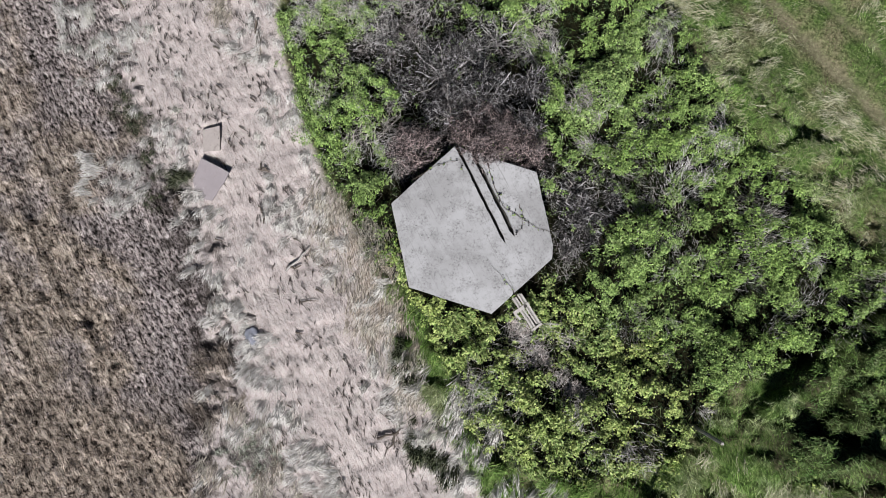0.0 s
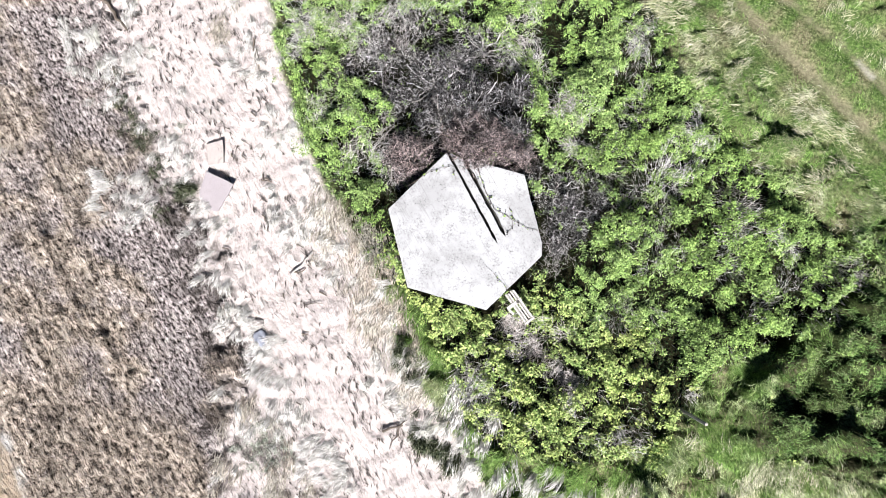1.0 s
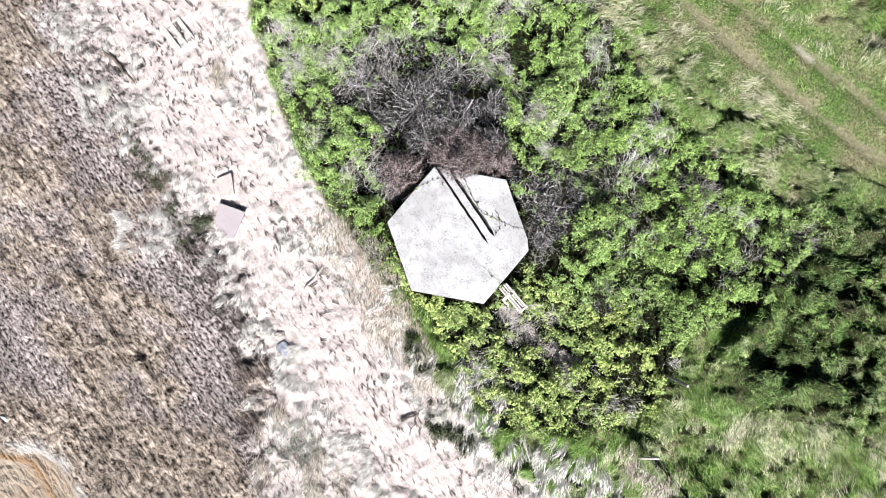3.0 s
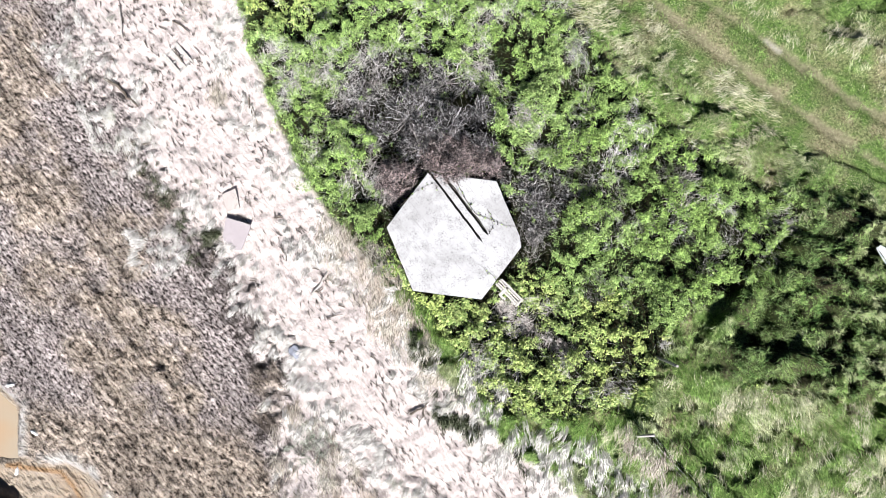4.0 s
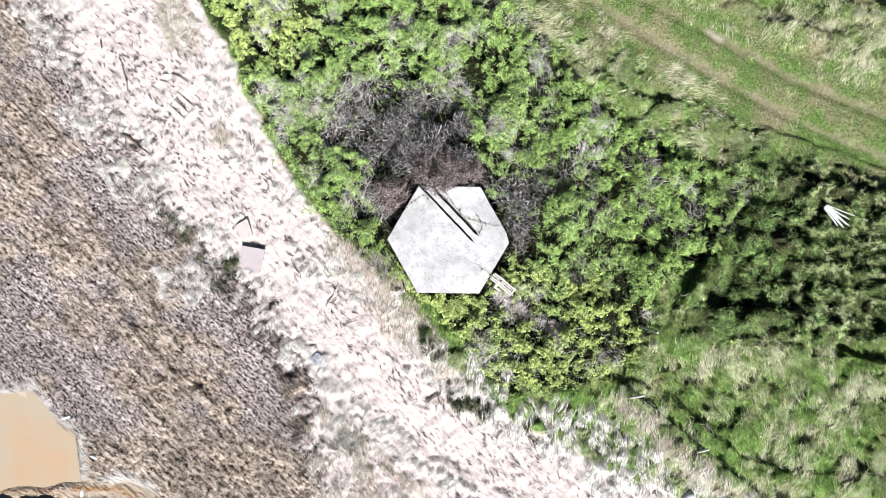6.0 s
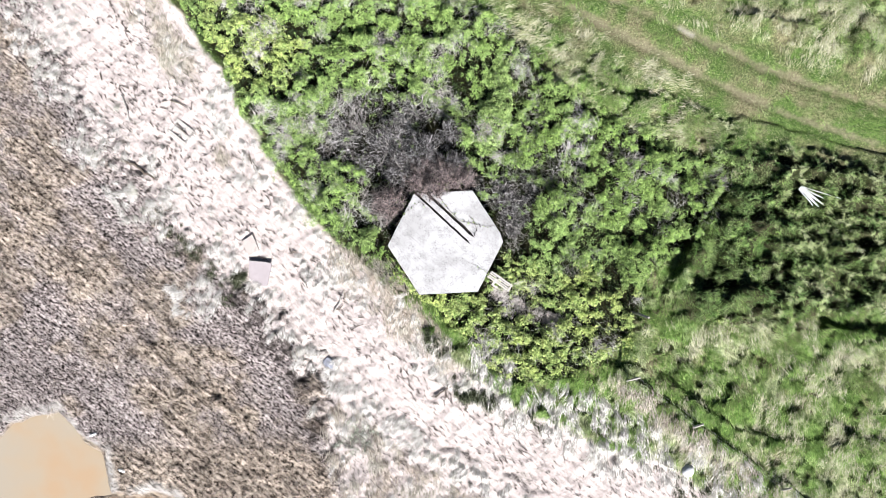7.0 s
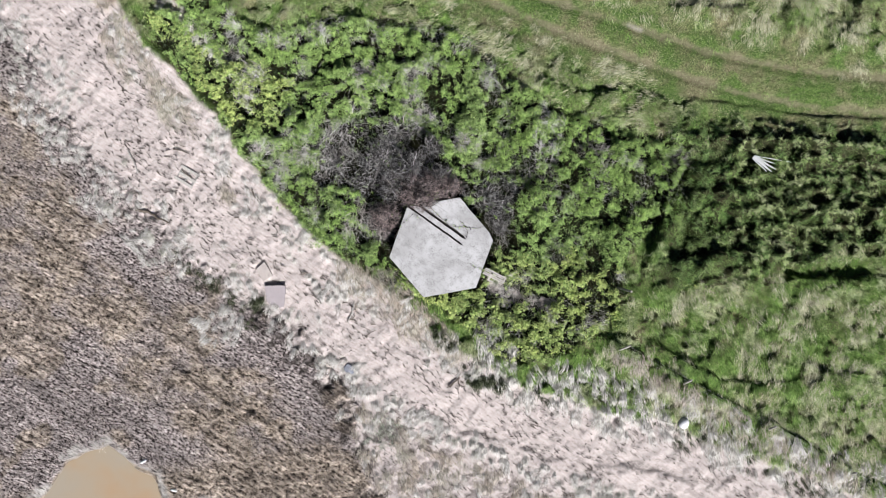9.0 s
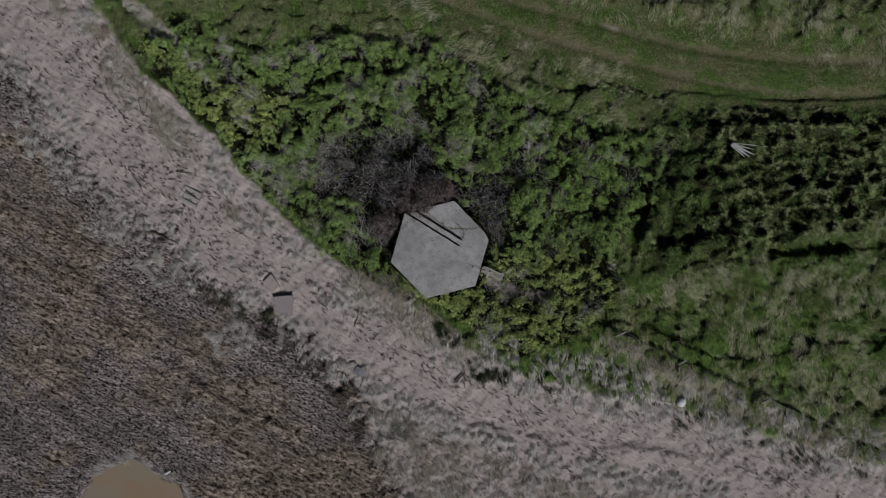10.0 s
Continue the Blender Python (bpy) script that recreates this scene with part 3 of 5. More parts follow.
def needles(name, x, y, z, length, width, way, lean, material):
    """Straight tapering blades, one face each: way is the heading over the plan, lean how far they lie over (0 upright, 1 flat)."""
    n = len(x)
    up = np.sqrt(np.clip(1 - lean**2, 0, 1))
    dx, dy = np.cos(way), np.sin(way)
    sx, sy = -dy * width / 2, dx * width / 2
    v = np.empty((n, 3, 3))
    v[:, 0] = np.stack([x - sx, y - sy, z - 0.01], 1)
    v[:, 1] = np.stack([x + sx, y + sy, z - 0.01], 1)
    v[:, 2] = np.stack([x + dx * length * lean, y + dy * length * lean, z + length * up], 1)
    return from_arrays(name, v.reshape(-1, 3), [np.arange(n)[:, None] * 3 + [0, 1, 2]], material)


def rods(name, p, q, r0, r1, material):
    """Tapered three-sided twigs from p to q."""
    n = len(p)
    d = q - p
    d /= np.linalg.norm(d, axis=1, keepdims=True) + 1e-9
    a = np.cross(d, [0.31, 0.17, 0.93])
    a /= np.linalg.norm(a, axis=1, keepdims=True) + 1e-9
    b = np.cross(d, a)
    v = np.empty((n, 6, 3))
    for k in range(3):
        w = a * math.cos(2.094 * k) + b * math.sin(2.094 * k)
        v[:, k], v[:, 3 + k] = p + w * r0[:, None], q + w * r1[:, None]
    i = np.arange(n)[:, None] * 6
    return from_arrays(name, v.reshape(-1, 3), [np.concatenate([i + [0, 1, 4, 3], i + [1, 2, 5, 4], i + [2, 0, 3, 5]])], material)


# ---- ground: one sheet out to the horizon, fine where the drone looks ----
far = [40, 46, 55, 70, 95, 140, 220, 400, 800, 1500]
gx = np.concatenate([[-f for f in far[::-1]], np.arange(-33, -3, 0.09), np.arange(-3, 33.01, 0.12), far])
gy = np.concatenate([[-f for f in far[::-1]], np.arange(-25, 23.01, 0.11), far])
GX, GY = np.meshgrid(gx, gy)
fx, fy = GX.ravel(), GY.ravel()
gz = zones(fx, fy)
top = height(fx, fy, gz)
away = np.maximum(np.abs(fx) - 33, np.maximum(fy - 23, -25 - fy))
top = np.where(away > 0.05, -0.3 * ease(gz["bank"], 1.0, -1.0), top)
nx, ny = len(gx), len(gy)
idx = np.arange(nx * ny).reshape(ny, nx)
quads = np.stack([idx[:-1, :-1], idx[:-1, 1:], idx[1:, 1:], idx[1:, :-1]], -1).reshape(-1, 4)
gz["tan"] = tan_growth(fx, fy, gz)
# Gaps between reeds and cushions are darkened in the colour, partly for shade.
gz["mud_shade"] = np.maximum(gz["litter"] * (1 - gz["heath"]) * 0.4 * litter_gap(fx, fy), gz["heath"] * gz["tan"] * 0.6 * ease(heath_lump(fx, fy, gz["tan"]), 0.35, 0.1))
# Shade in the wrack ridge's hollow goes into the colour as well.
wrack_line = side(fx, fy, WRACK) + (fbm(fx, fy, 0.8, 3, 16) - 0.5) * 0.9
gz["mud_shade"] = np.maximum(gz["mud_shade"], 0.4 * ease(0.16 - np.abs(wrack_line - 0.1), 0, 0.12) * ease(fbm(fx, fy, 2.0, 2, 18), 0.4, 0.6))
gz["mud_shade"] = np.maximum(gz["mud_shade"], 0.75 * edge_mud_shade(fx, fy, gz))
# The same shaded colour is painted between the tussocks of the field corner.
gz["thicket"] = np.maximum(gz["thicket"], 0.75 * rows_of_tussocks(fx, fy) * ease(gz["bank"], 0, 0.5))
rut_off = np.minimum(np.abs(side(fx, fy, RUTS[0])), np.abs(side(fx, fy, RUTS[1]))) + (fbm(fx, fy, 0.7, 4, 52) - 0.5) * 0.7
gz["track"] = ease(rut_off, 0.3, 0.04) * 0.7
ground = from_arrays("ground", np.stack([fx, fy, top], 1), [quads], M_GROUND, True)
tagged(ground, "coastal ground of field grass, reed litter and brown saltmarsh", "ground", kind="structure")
for key in ("litter", "heath", "thicket", "mud_shade", "sand", "salt", "clay", "shade_bank", "track", "tan"):
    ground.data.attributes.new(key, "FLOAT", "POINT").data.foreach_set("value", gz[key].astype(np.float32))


def ring_plate(name, ring, z, material, label, category):
    bm = bmesh.new()
    f = bm.faces.new([bm.verts.new((x, y, z)) for x, y in ring])
    if f.normal.z < 0:
        f.normal_flip()
    bmesh.ops.triangulate(bm, faces=[f])
    return tagged(part(name, bm, material, None, label), category=category, kind="structure")


SHORE = []
for (ax, ay), (bx, by) in zip(POOL, POOL[1:] + POOL[:1]):
    for t in np.linspace(0, 1, 12, endpoint=False):
        px, py = ax + (bx - ax) * t, ay + (by - ay) * t
        n2 = noise.noise_vector(Vector((px, py, 0)) * 1.3)
        out = Vector((px + 24, py + 11.2)).normalized() * 0.5
        SHORE.append((px + out.x + n2.x * 0.1, py + out.y + n2.y * 0.1))
ring_plate("water", SHORE, -0.8, M_WATER, "shallow silty peach-coloured water in a marsh pool", "water")


# ---- the hexagonal bunker ----
TOP = 1.7


def corner(k, r=3.05):
    return Vector((r * math.cos(radians(60 * k)), r * math.sin(radians(60 * k))))


def prism(ring, z0, z1, bevel=0.02):
    bm = bmesh.new()
    f = bm.faces.new([bm.verts.new((p[0], p[1], z0)) for p in ring])
    up = bmesh.ops.extrude_face_region(bm, geom=[f])
    bmesh.ops.translate(bm, verts=[g for g in up["geom"] if isinstance(g, bmesh.types.BMVert)], vec=(0, 0, z1 - z0))
    bmesh.ops.recalc_face_normals(bm, faces=bm.faces[:])
    if bevel:
        bmesh.ops.bevel(bm, geom=[e for e in bm.edges if e.calc_face_angle(0) > 0.5], offset=bevel, segments=2, affect="EDGES")
    bmesh.ops.triangulate(bm, faces=[f for f in bm.faces if len(f.verts) > 4])
    return bm


def edge_points(a, b, n, rough, seed):
    """Points from a to b along a slightly ragged line."""
    d = b - a
    s = Vector((-d.y, d.x)).normalized()
    return [a + d * (i / n) + s * (noise.noise(Vector((i * 0.83, seed, 1.7))) * rough if 0 < i < n else 0) for i in range(n)]


bunker = thing("bunker", (0, 0, 0), "hexagonal wartime concrete bunker with a flat pale roof", "bunker")


def roof_ring():
    """The roof's outline, with a chipped corner and two long slots that run in from the shaded edge."""
    c = [corner(k) for k in range(6)]
    f, a = c[2], c[1]

    def slot(t, end, w, seed):
        mouth = f + (a - f) * t
        run, length = (end - mouth).normalized(), (end - mouth).length
        s = Vector((-run.y, run.x)) * (w / 2)
        n = 14
        left = [mouth + s * -1 + run * (length * i / n) + s * noise.noise(Vector((i * 0.7, seed, 0))) * 0.7 * (i > 0) for i in range(n)]
        right = [mouth + s + run * (length * i / n) + s * noise.noise(Vector((i * 0.7, seed, 5))) * 0.7 * (i > 0) for i in range(n)]
        end = mouth + run * (length + 0.05)
        return right[:1] and (right + [end] + left[::-1])

    ring = []
    b1, b2 = c[0] + (c[1] - c[0]) * 0.13, c[0] + (c[5] - c[0]) * 0.05
    ring += edge_points(b1, a, 8, 0.03, 1)
    ring += edge_points(a, f + (a - f) * 0.26, 8, 0.03, 2)
    ring += slot(0.218, Vector((1.45, 0.24)), 0.15, 3.3)
    ring += slot(0.03, Vector((1.23, -0.1)), 0.11, 8.8)
    ring += edge_points(f, c[3], 8, 0.02, 3)
    ring += edge_points(c[3], c[4], 8, 0.02, 4)
    ring += edge_points(c[4], c[5], 8, 0.02, 5)
    ring += edge_points(c[5], b2, 8, 0.02, 6)
    ring += [b2]
    return ring


part("roof", prism(roof_ring(), TOP - 0.22, TOP, 0.012), M_ROOF, bunker, "flat roof slab of pale lichen-mottled concrete with two long slots")
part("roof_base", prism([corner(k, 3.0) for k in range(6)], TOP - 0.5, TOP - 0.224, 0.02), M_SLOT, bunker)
for k in range(6):
    a, b = corner(k, 2.86), corner(k + 1, 2.86)
    ia, ib = corner(k, 2.42), corner(k + 1, 2.42)
    part("wall", prism([a, b, ib, ia], -0.9, TOP - 0.504, 0.0), M_WALL, bunker)


# ---- vegetation ----
HOLLOW = (-0.05, 5.6)
DEAD = [(-6.6, 5), (-6, 8), (-3.2, 8.4), (-0.5, 7.4), (1.2, 5.2), (1.6, 3.5), (3.8, 3.6), (5.3, 2.8), (5.0, 1.2), (4.3, -0.3), (3.2, -0.6), (3.0, 0.6), (1.5, 2.7), (-1.4, 2.7), (-3.1, 0.4), (-4.3, 2.4), (-4.8, 4.3)]
PATCH = [(2.3, -2.4), (3.3, -2.6), (4.1, -3.3), (5.0, -3.9), (5.9, -4.6), (5.6, -4.9), (4.5, -4.4), (3.5, -3.9), (2.6, -3.3)]


VERGE = [(-6.5, 0.4), (-5.3, 0.0), (-3.9, -0.6), (-2.7, -1.7), (-1.8, -3.0), (-0.9, -4.5), (0.2, -6.5), (-0.6, -6.9), (-2.0, -5.4), (-3.6, -4.0), (-5.0, -2.5), (-6.3, -0.8)]


def verge(x, y):
    """Dry tan grass between the litter and the bunker's seaward side."""
    return ease(inside(x, y, VERGE) + (fbm(x, y, 1.0, 3, 90) - 0.5) * 1.3, -0.45, 0.2)


def canopy(x, y):
    """How high the brambles stand over the ground."""
    c = 0.06 + 1.35 * (0.25 + 0.75 * ease(fbm(x, y, 1.7, 3, 21), 0.3, 0.66)) * (0.1 + 0.45 * ease(fbm(x, y, 0.6, 2, 26), 0.3, 0.58) + 0.45 * ease(fbm(x, y, 0.4, 2, 50), 0.34, 0.58))
    near = ease(hexagon(x, y), 1.8, 0.3)
    return c * ease(zones(x, y)["thick"], -0.2, 0.9) + near * 0.3


def leafy(x, y):
    z = zones(x, y)
    w = ease(z["thick"] + (fbm(x, y, 1.3, 3, 29) - 0.5) * 2.0, -0.15, 0.4) * (hexagon(x, y) > 0.08)
    for px, py, r in ((7.9, -6.4, 1.1), (8.9, -6.6, 0.8), (6.4, -7.5, 0.8), (9.6, -5.4, 0.9), (14.6, -1.4, 1.2), (13.6, -3.2, 1.0), (16.2, -1.0, 0.8), (15.6, 2.9, 1.3), (17.4, 1.6, 0.8), (20.5, -6.6, 0.7), (20.7, -7.8, 0.6), (19.6, -9.0, 0.5), (10.6, -6.6, 0.8), (17.0, -3.4, 0.6), (15.2, -0.2, 0.9), (16.4, -2.2, 0.7), (17.6, -0.6, 0.6), (14.2, -4.6, 0.6), (18.4, -1.9, 0.6)):
        w = np.maximum(w, 0.8 * ease(np.hypot(x - px, y - py) + (fbm(x, y, 0.6, 2, 56) - 0.5) * 0.8, r, r - 0.4))
    w *= 1 - 0.95 * ease(inside(x, y, DEAD) + (fbm(x, y, 0.8, 3, 23) - 0.5) * 1.8, -0.3, 0.4)
    w *= ease(np.hypot(x - HOLLOW[0], y - HOLLOW[1]), 0.9, 1.4) * (1 - 0.85 * verge(x, y))
    w *= ease(np.hypot((x - 9.8) * 1.6, (y + 3.6) * 0.7), 0.35, 0.7)
    w *= np.where((x > 1.2) & (y > -2.6), ease(hexagon(x, y) + (fbm(x, y, 0.7, 3, 89) - 0.5) * 1.2, 0.25, 0.9), 1.0)
    w *= 1 - 0.9 * ease(inside(x, y, PATCH) + (fbm(x, y, 0.6, 3, 24) - 0.5) * 0.8, -0.2, 0.3)
    w *= 1 - 0.45 * ease(fbm(x, y, 1.7, 4, 25), 0.57, 0.67) * (1 - broad(x, y))
    return w * np.maximum(0.02 + 0.98 * ease(fbm(x, y, 0.6, 2, 26), 0.31, 0.43), 0.12 * broad(x, y)) * (0.04 + 0.96 * ease(fbm(x, y, 0.4, 2, 50) - 0.055 * ease(-y, -3.5, 0) - 0.06 * ease(np.hypot((x - 5.6) * 0.6, y + 0.5), 1.5, 0.7), 0.32, 0.42))


def broad(x, y):
    """Where the paler broad-leaved growth stands, south-east of the bunker and along the bank."""
    south = ease(-y - 0.25 * x + (fbm(x, y, 2, 3, 27) - 0.5) * 3, -0.3, 0.8) * ease(x, -3.5, -1.5)
    west = ease(inside(x, y, [(-15, 17), (-10, 14), (-6.5, 11), (-8.5, 8.2), (-11, 9)]) + (fbm(x, y, 2, 3, 28) - 0.5) * 2, -0.3, 0.6)
    return np.maximum(south, west)


def sprays(name, x, y, z, count, reach, size, material, droop=0.35):
    """Rosettes of leaves: count leaves round each place, drooping outwards."""
    n = len(x)
    k = np.repeat(np.arange(n), count)
    m = len(k)
    way, out = RNG.uniform(0, 2 * np.pi, m), np.sqrt(RNG.random(m))
    r = out * reach[k]
    px, py = x[k] + np.cos(way) * r, y[k] + np.sin(way) * r
    pz = z[k] - out**2 * reach[k] * 0.7 + RNG.normal(0, 0.045, m)
    tilt = -0.15 - out * 0.5 + RNG.normal(0, droop, m)
    roll = RNG.normal(0, droop, m)
    way = way + RNG.normal(0, 0.5, m)
    d = np.stack([np.cos(way) * np.cos(tilt), np.sin(way) * np.cos(tilt), np.sin(tilt)], 1)
    s = np.stack([-np.sin(way) * np.cos(roll), np.cos(way) * np.cos(roll), np.sin(roll)], 1)
    up = np.cross(d, s)
    c, L = np.stack([px, py, pz], 1), RNG.uniform(*size, m)[:, None]
    v = np.empty((m, 4, 3))
    v[:, 0], v[:, 2] = c - d * L * 0.5, c + d * L * 0.55
    v[:, 1], v[:, 3] = c + s * L * 0.31 + up * L * 0.08, c - s * L * 0.31 + up * L * 0.08
    i = np.arange(m)[:, None] * 4
    return from_arrays(name, v.reshape(-1, 3), [i + [0, 1, 2], i + [0, 2, 3]], material)


def tufts(name, x, y, count, length, width, way, spread, rise, material, root=0.07, lift=0.0):
    """Tussocks: count long blades from each place, all combed one way, arching up by rise and over."""
    n = len(x)
    k = np.repeat(np.arange(n), count)
    m = len(k)
    z0 = (height(x, y) + lift)[k] - 0.02
    bx, by = x[k] + RNG.normal(0, root, m), y[k] + RNG.normal(0, root, m)
    a = way[k] + RNG.normal(0, spread, m)
    L = length[k] * RNG.uniform(0.55, 1.15, m)
    up = L * rise * RNG.uniform(0.5, 1.2, m)
    w = RNG.uniform(*width, m)
    dx, dy = np.cos(a), np.sin(a)
    bend = RNG.normal(0, 0.25, m)
    ex, ey = np.cos(a + bend), np.sin(a + bend)
    sx, sy = -dy * w / 2, dx * w / 2
    v = np.empty((m, 5, 3))
    for j, (f, h, t) in enumerate(((0.0, 0.0, 0.9), (0.5, 1.0, 1.0))):
        qx, qy, qz = bx + dx * f * L, by + dy * f * L, z0 + up * h
        v[:, 2 * j] = np.stack([qx - sx * t, qy - sy * t, qz], 1)
        v[:, 2 * j + 1] = np.stack([qx + sx * t, qy + sy * t, qz], 1)
    v[:, 4] = np.stack([bx + (dx + ex) * 0.5 * L, by + (dy + ey) * 0.5 * L, z0 + up * 0.72], 1)
    i = np.arange(m)[:, None] * 5
    return from_arrays(name, v.reshape(-1, 3), [i + [0, 1, 3, 2], i + [2, 3, 4]], material)


x, y = scatter((-16, -10, 22, 18), 150, lambda x, y: leafy(x, y) * (1 - broad(x, y)))
z = height(x, y) + canopy(x, y) * (1 - 0.5 * RNG.random(len(x)) ** 2)
tagged(sprays("bramble_thicket", x, y, z, 13, RNG.uniform(0.08, 0.17, len(x)), (0.05, 0.105), M_BRAMBLE, 0.7), "dense green bramble thicket over the old bank", "bramble", kind="stuff")
x, y = scatter((-16, -9, 17, 18), 115, lambda x, y: leafy(x, y) * broad(x, y))
z = height(x, y) + canopy(x, y) * (1 - 0.5 * RNG.random(len(x)) ** 2) * 0.9
tagged(sprays("broadleaf_thicket", x, y, z, 12, RNG.uniform(0.08, 0.17, len(x)), (0.06, 0.135), M_ELDER, 0.6), "yellow-green broad-leaved scrub round the concrete bunker", "shrub", kind="stuff")

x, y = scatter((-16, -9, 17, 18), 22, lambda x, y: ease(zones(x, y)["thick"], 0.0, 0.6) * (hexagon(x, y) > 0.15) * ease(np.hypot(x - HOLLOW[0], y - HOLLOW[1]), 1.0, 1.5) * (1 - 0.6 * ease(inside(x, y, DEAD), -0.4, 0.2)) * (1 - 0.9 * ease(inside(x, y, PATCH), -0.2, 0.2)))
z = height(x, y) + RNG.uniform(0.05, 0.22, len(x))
tagged(sprays("bramble_understory", x, y, z, 8, RNG.uniform(0.12, 0.22, len(x)), (0.06, 0.13), M_UNDER, 0.6), "low bramble leaves under the thicket, coloured dark for shade", "bramble", kind="stuff")


def stalks(name, x, y, length, r, material, lean, lift=0.0):
    way = fbm(x, y, 2.5, 2, 31) * 9 + RNG.normal(0, 0.9, len(x))
    ln = np.clip(RNG.normal(lean, 0.15, len(x)), 0.1, 0.98)
    base = height(x, y) + lift
    p = np.stack([x, y, base], 1)
    q = p + np.stack([np.cos(way) * ln, np.sin(way) * ln, np.sqrt(1 - ln**2)], 1) * length[:, None]
    return rods(name, p, q, np.full(len(x), r), np.full(len(x), r * 0.45), material)


def grey_patches(x, y):
    w = 0.04 + 0.96 * ease(fbm(x, y, 1.7, 4, 25), 0.53, 0.64) * (1 - 0.85 * broad(x, y)) * ease(x, -8.0, -4.5)
    return np.maximum(w, 0.35 * ease(inside(x, y, DEAD), -0.5, 0.3)) * ease(np.hypot(x - HOLLOW[0], y - HOLLOW[1]), 0.9, 1.5)


x, y = scatter((-16, -9, 17, 16), 150, lambda x, y: zones(x, y)["thicket"] * (hexagon(x, y) > 0.3) * grey_patches(x, y))
tagged(stalks("dry_stalks", x, y, RNG.uniform(0.15, 0.55, len(x)), 0.0055, M_STALK, 0.6, 0.3), "grey dead bramble canes poking through the leaves", "canes", kind="stuff")
x, y = scatter((-10, -8, 17, 16), 14, lambda x, y: ease(zones(x, y)["thick"], 0.3, 1.0) * (hexagon(x, y) > 0.8) * (0.35 + 0.65 * ease(y, 2, 6)) * ease(fbm(x, y, 1.5, 3, 62), 0.51, 0.64) * (inside(x, y, DEAD) < -0.3))
tagged(tufts("dead_cane_fans", x, y, 12, RNG.uniform(0.3, 0.75, len(x)), (0.006, 0.011), fbm(x, y, 2.5, 2, 31) * 9, 0.7, 0.6, M_STALK, 0.1, canopy(x, y) * 0.8), "bleached fans of dead canes and grass in the brambles", "canes", kind="stuff")
x, y = scatter((-7, 1, 2, 9), 5, lambda x, y: ease(inside(x, y, DEAD), -0.5, 0.2) * ease(-x, -0.5, 3) * (hexagon(x, y) > 0.6) * ease(fbm(x, y, 1.3, 3, 72), 0.4, 0.55) * ease(np.hypot(x - HOLLOW[0], y - HOLLOW[1]), 1.0, 1.6))
tagged(tufts("bleached_canes", x, y, 14, RNG.uniform(0.4, 1.1, len(x)), (0.006, 0.011), radians(-95) + RNG.normal(0, 0.6, len(x)), 0.6, 0.5, M_STALK, 0.25, 0.5), "long bleached dead canes hanging in the scrub", "canes", kind="stuff")
x, y = scatter((2, -6, 7, -2), 130, lambda x, y: ease(inside(x, y, PATCH), -0.3, 0.2))
tagged(stalks("dead_stems", x, y, RNG.uniform(0.15, 0.4, len(x)), 0.007, M_STRAW, 0.9, 0.12), "flattened brown dead stems in a gap of the scrub", "stems", kind="stuff")


# bare bushes: limbs that fork from the root into branches and a haze of fine twigs
def bare_bush(place, spread, tall, seed, label, dense, wood):
    rng = np.random.default_rng(seed)
    px, py = place
    bush = thing("bare_bush", (px, py, h_at(px, py)), label, "bush")
    tips = []
    for k in range(9):
        a = 2 * math.pi * k / 9 + rng.uniform(-0.3, 0.3)
        reach, up = spread * rng.uniform(0.5, 0.9), tall * rng.uniform(0.6, 0.95)
        pts = [Vector((math.cos(a) * reach * t + rng.normal(0, 0.07), math.sin(a) * reach * t + rng.normal(0, 0.07), up * (t**0.75) - 0.05 * (t == 0))) for t in (0, 0.25, 0.5, 0.75, 1)]
        part("limb", tube_bm(pts, [0.045, 0.035, 0.026, 0.018, 0.009]), M_STALK if k % 3 == 0 or dense < 0.6 else wood, bush)
        tips += pts[1:]
    n = int(spread * spread * 110 * dense)
    start = np.array(tips)[rng.integers(0, len(tips), n)] + rng.normal(0, 0.12, (n, 3))
    rad = spread * np.sqrt(rng.random(n)) * (0.75 + 0.4 * rng.random(n))
    ang = rng.uniform(0, 2 * math.pi, n)
    lump = 0.5 + 0.95 * fbm(rad * np.cos(ang) + px, rad * np.sin(ang) + py, 0.6, 2, 61)
    dome = np.stack([rad * np.cos(ang), rad * np.sin(ang), tall * lump * np.sqrt(np.clip(1.15 - (rad / spread) ** 2, 0.05, 1)) * rng.uniform(0.6, 1.05, n)], 1)
    d = dome - start
    far_off = np.linalg.norm(d, axis=1, keepdims=True)
    start = np.where(far_off > 0.5, dome - d / far_off * 0.5, start)
    a = rods("branch_mass", start, dome, np.full(n, 0.008), np.full(n, 0.005), wood)
    m = int(n * 15)
    j = rng.integers(0, n, m)
    p = start[j] + (dome[j] - start[j]) * rng.uniform(0.35, 1, (m, 1)) + rng.normal(0, 0.05, (m, 3))
    q = p + rng.normal(0, 0.045, (m, 3)) + np.array([0, 0, 0.02])
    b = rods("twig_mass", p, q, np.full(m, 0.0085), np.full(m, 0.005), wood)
    for ob in (a, b):
        ob.parent = bush
        tagged(ob, kind="stuff")
    return bush


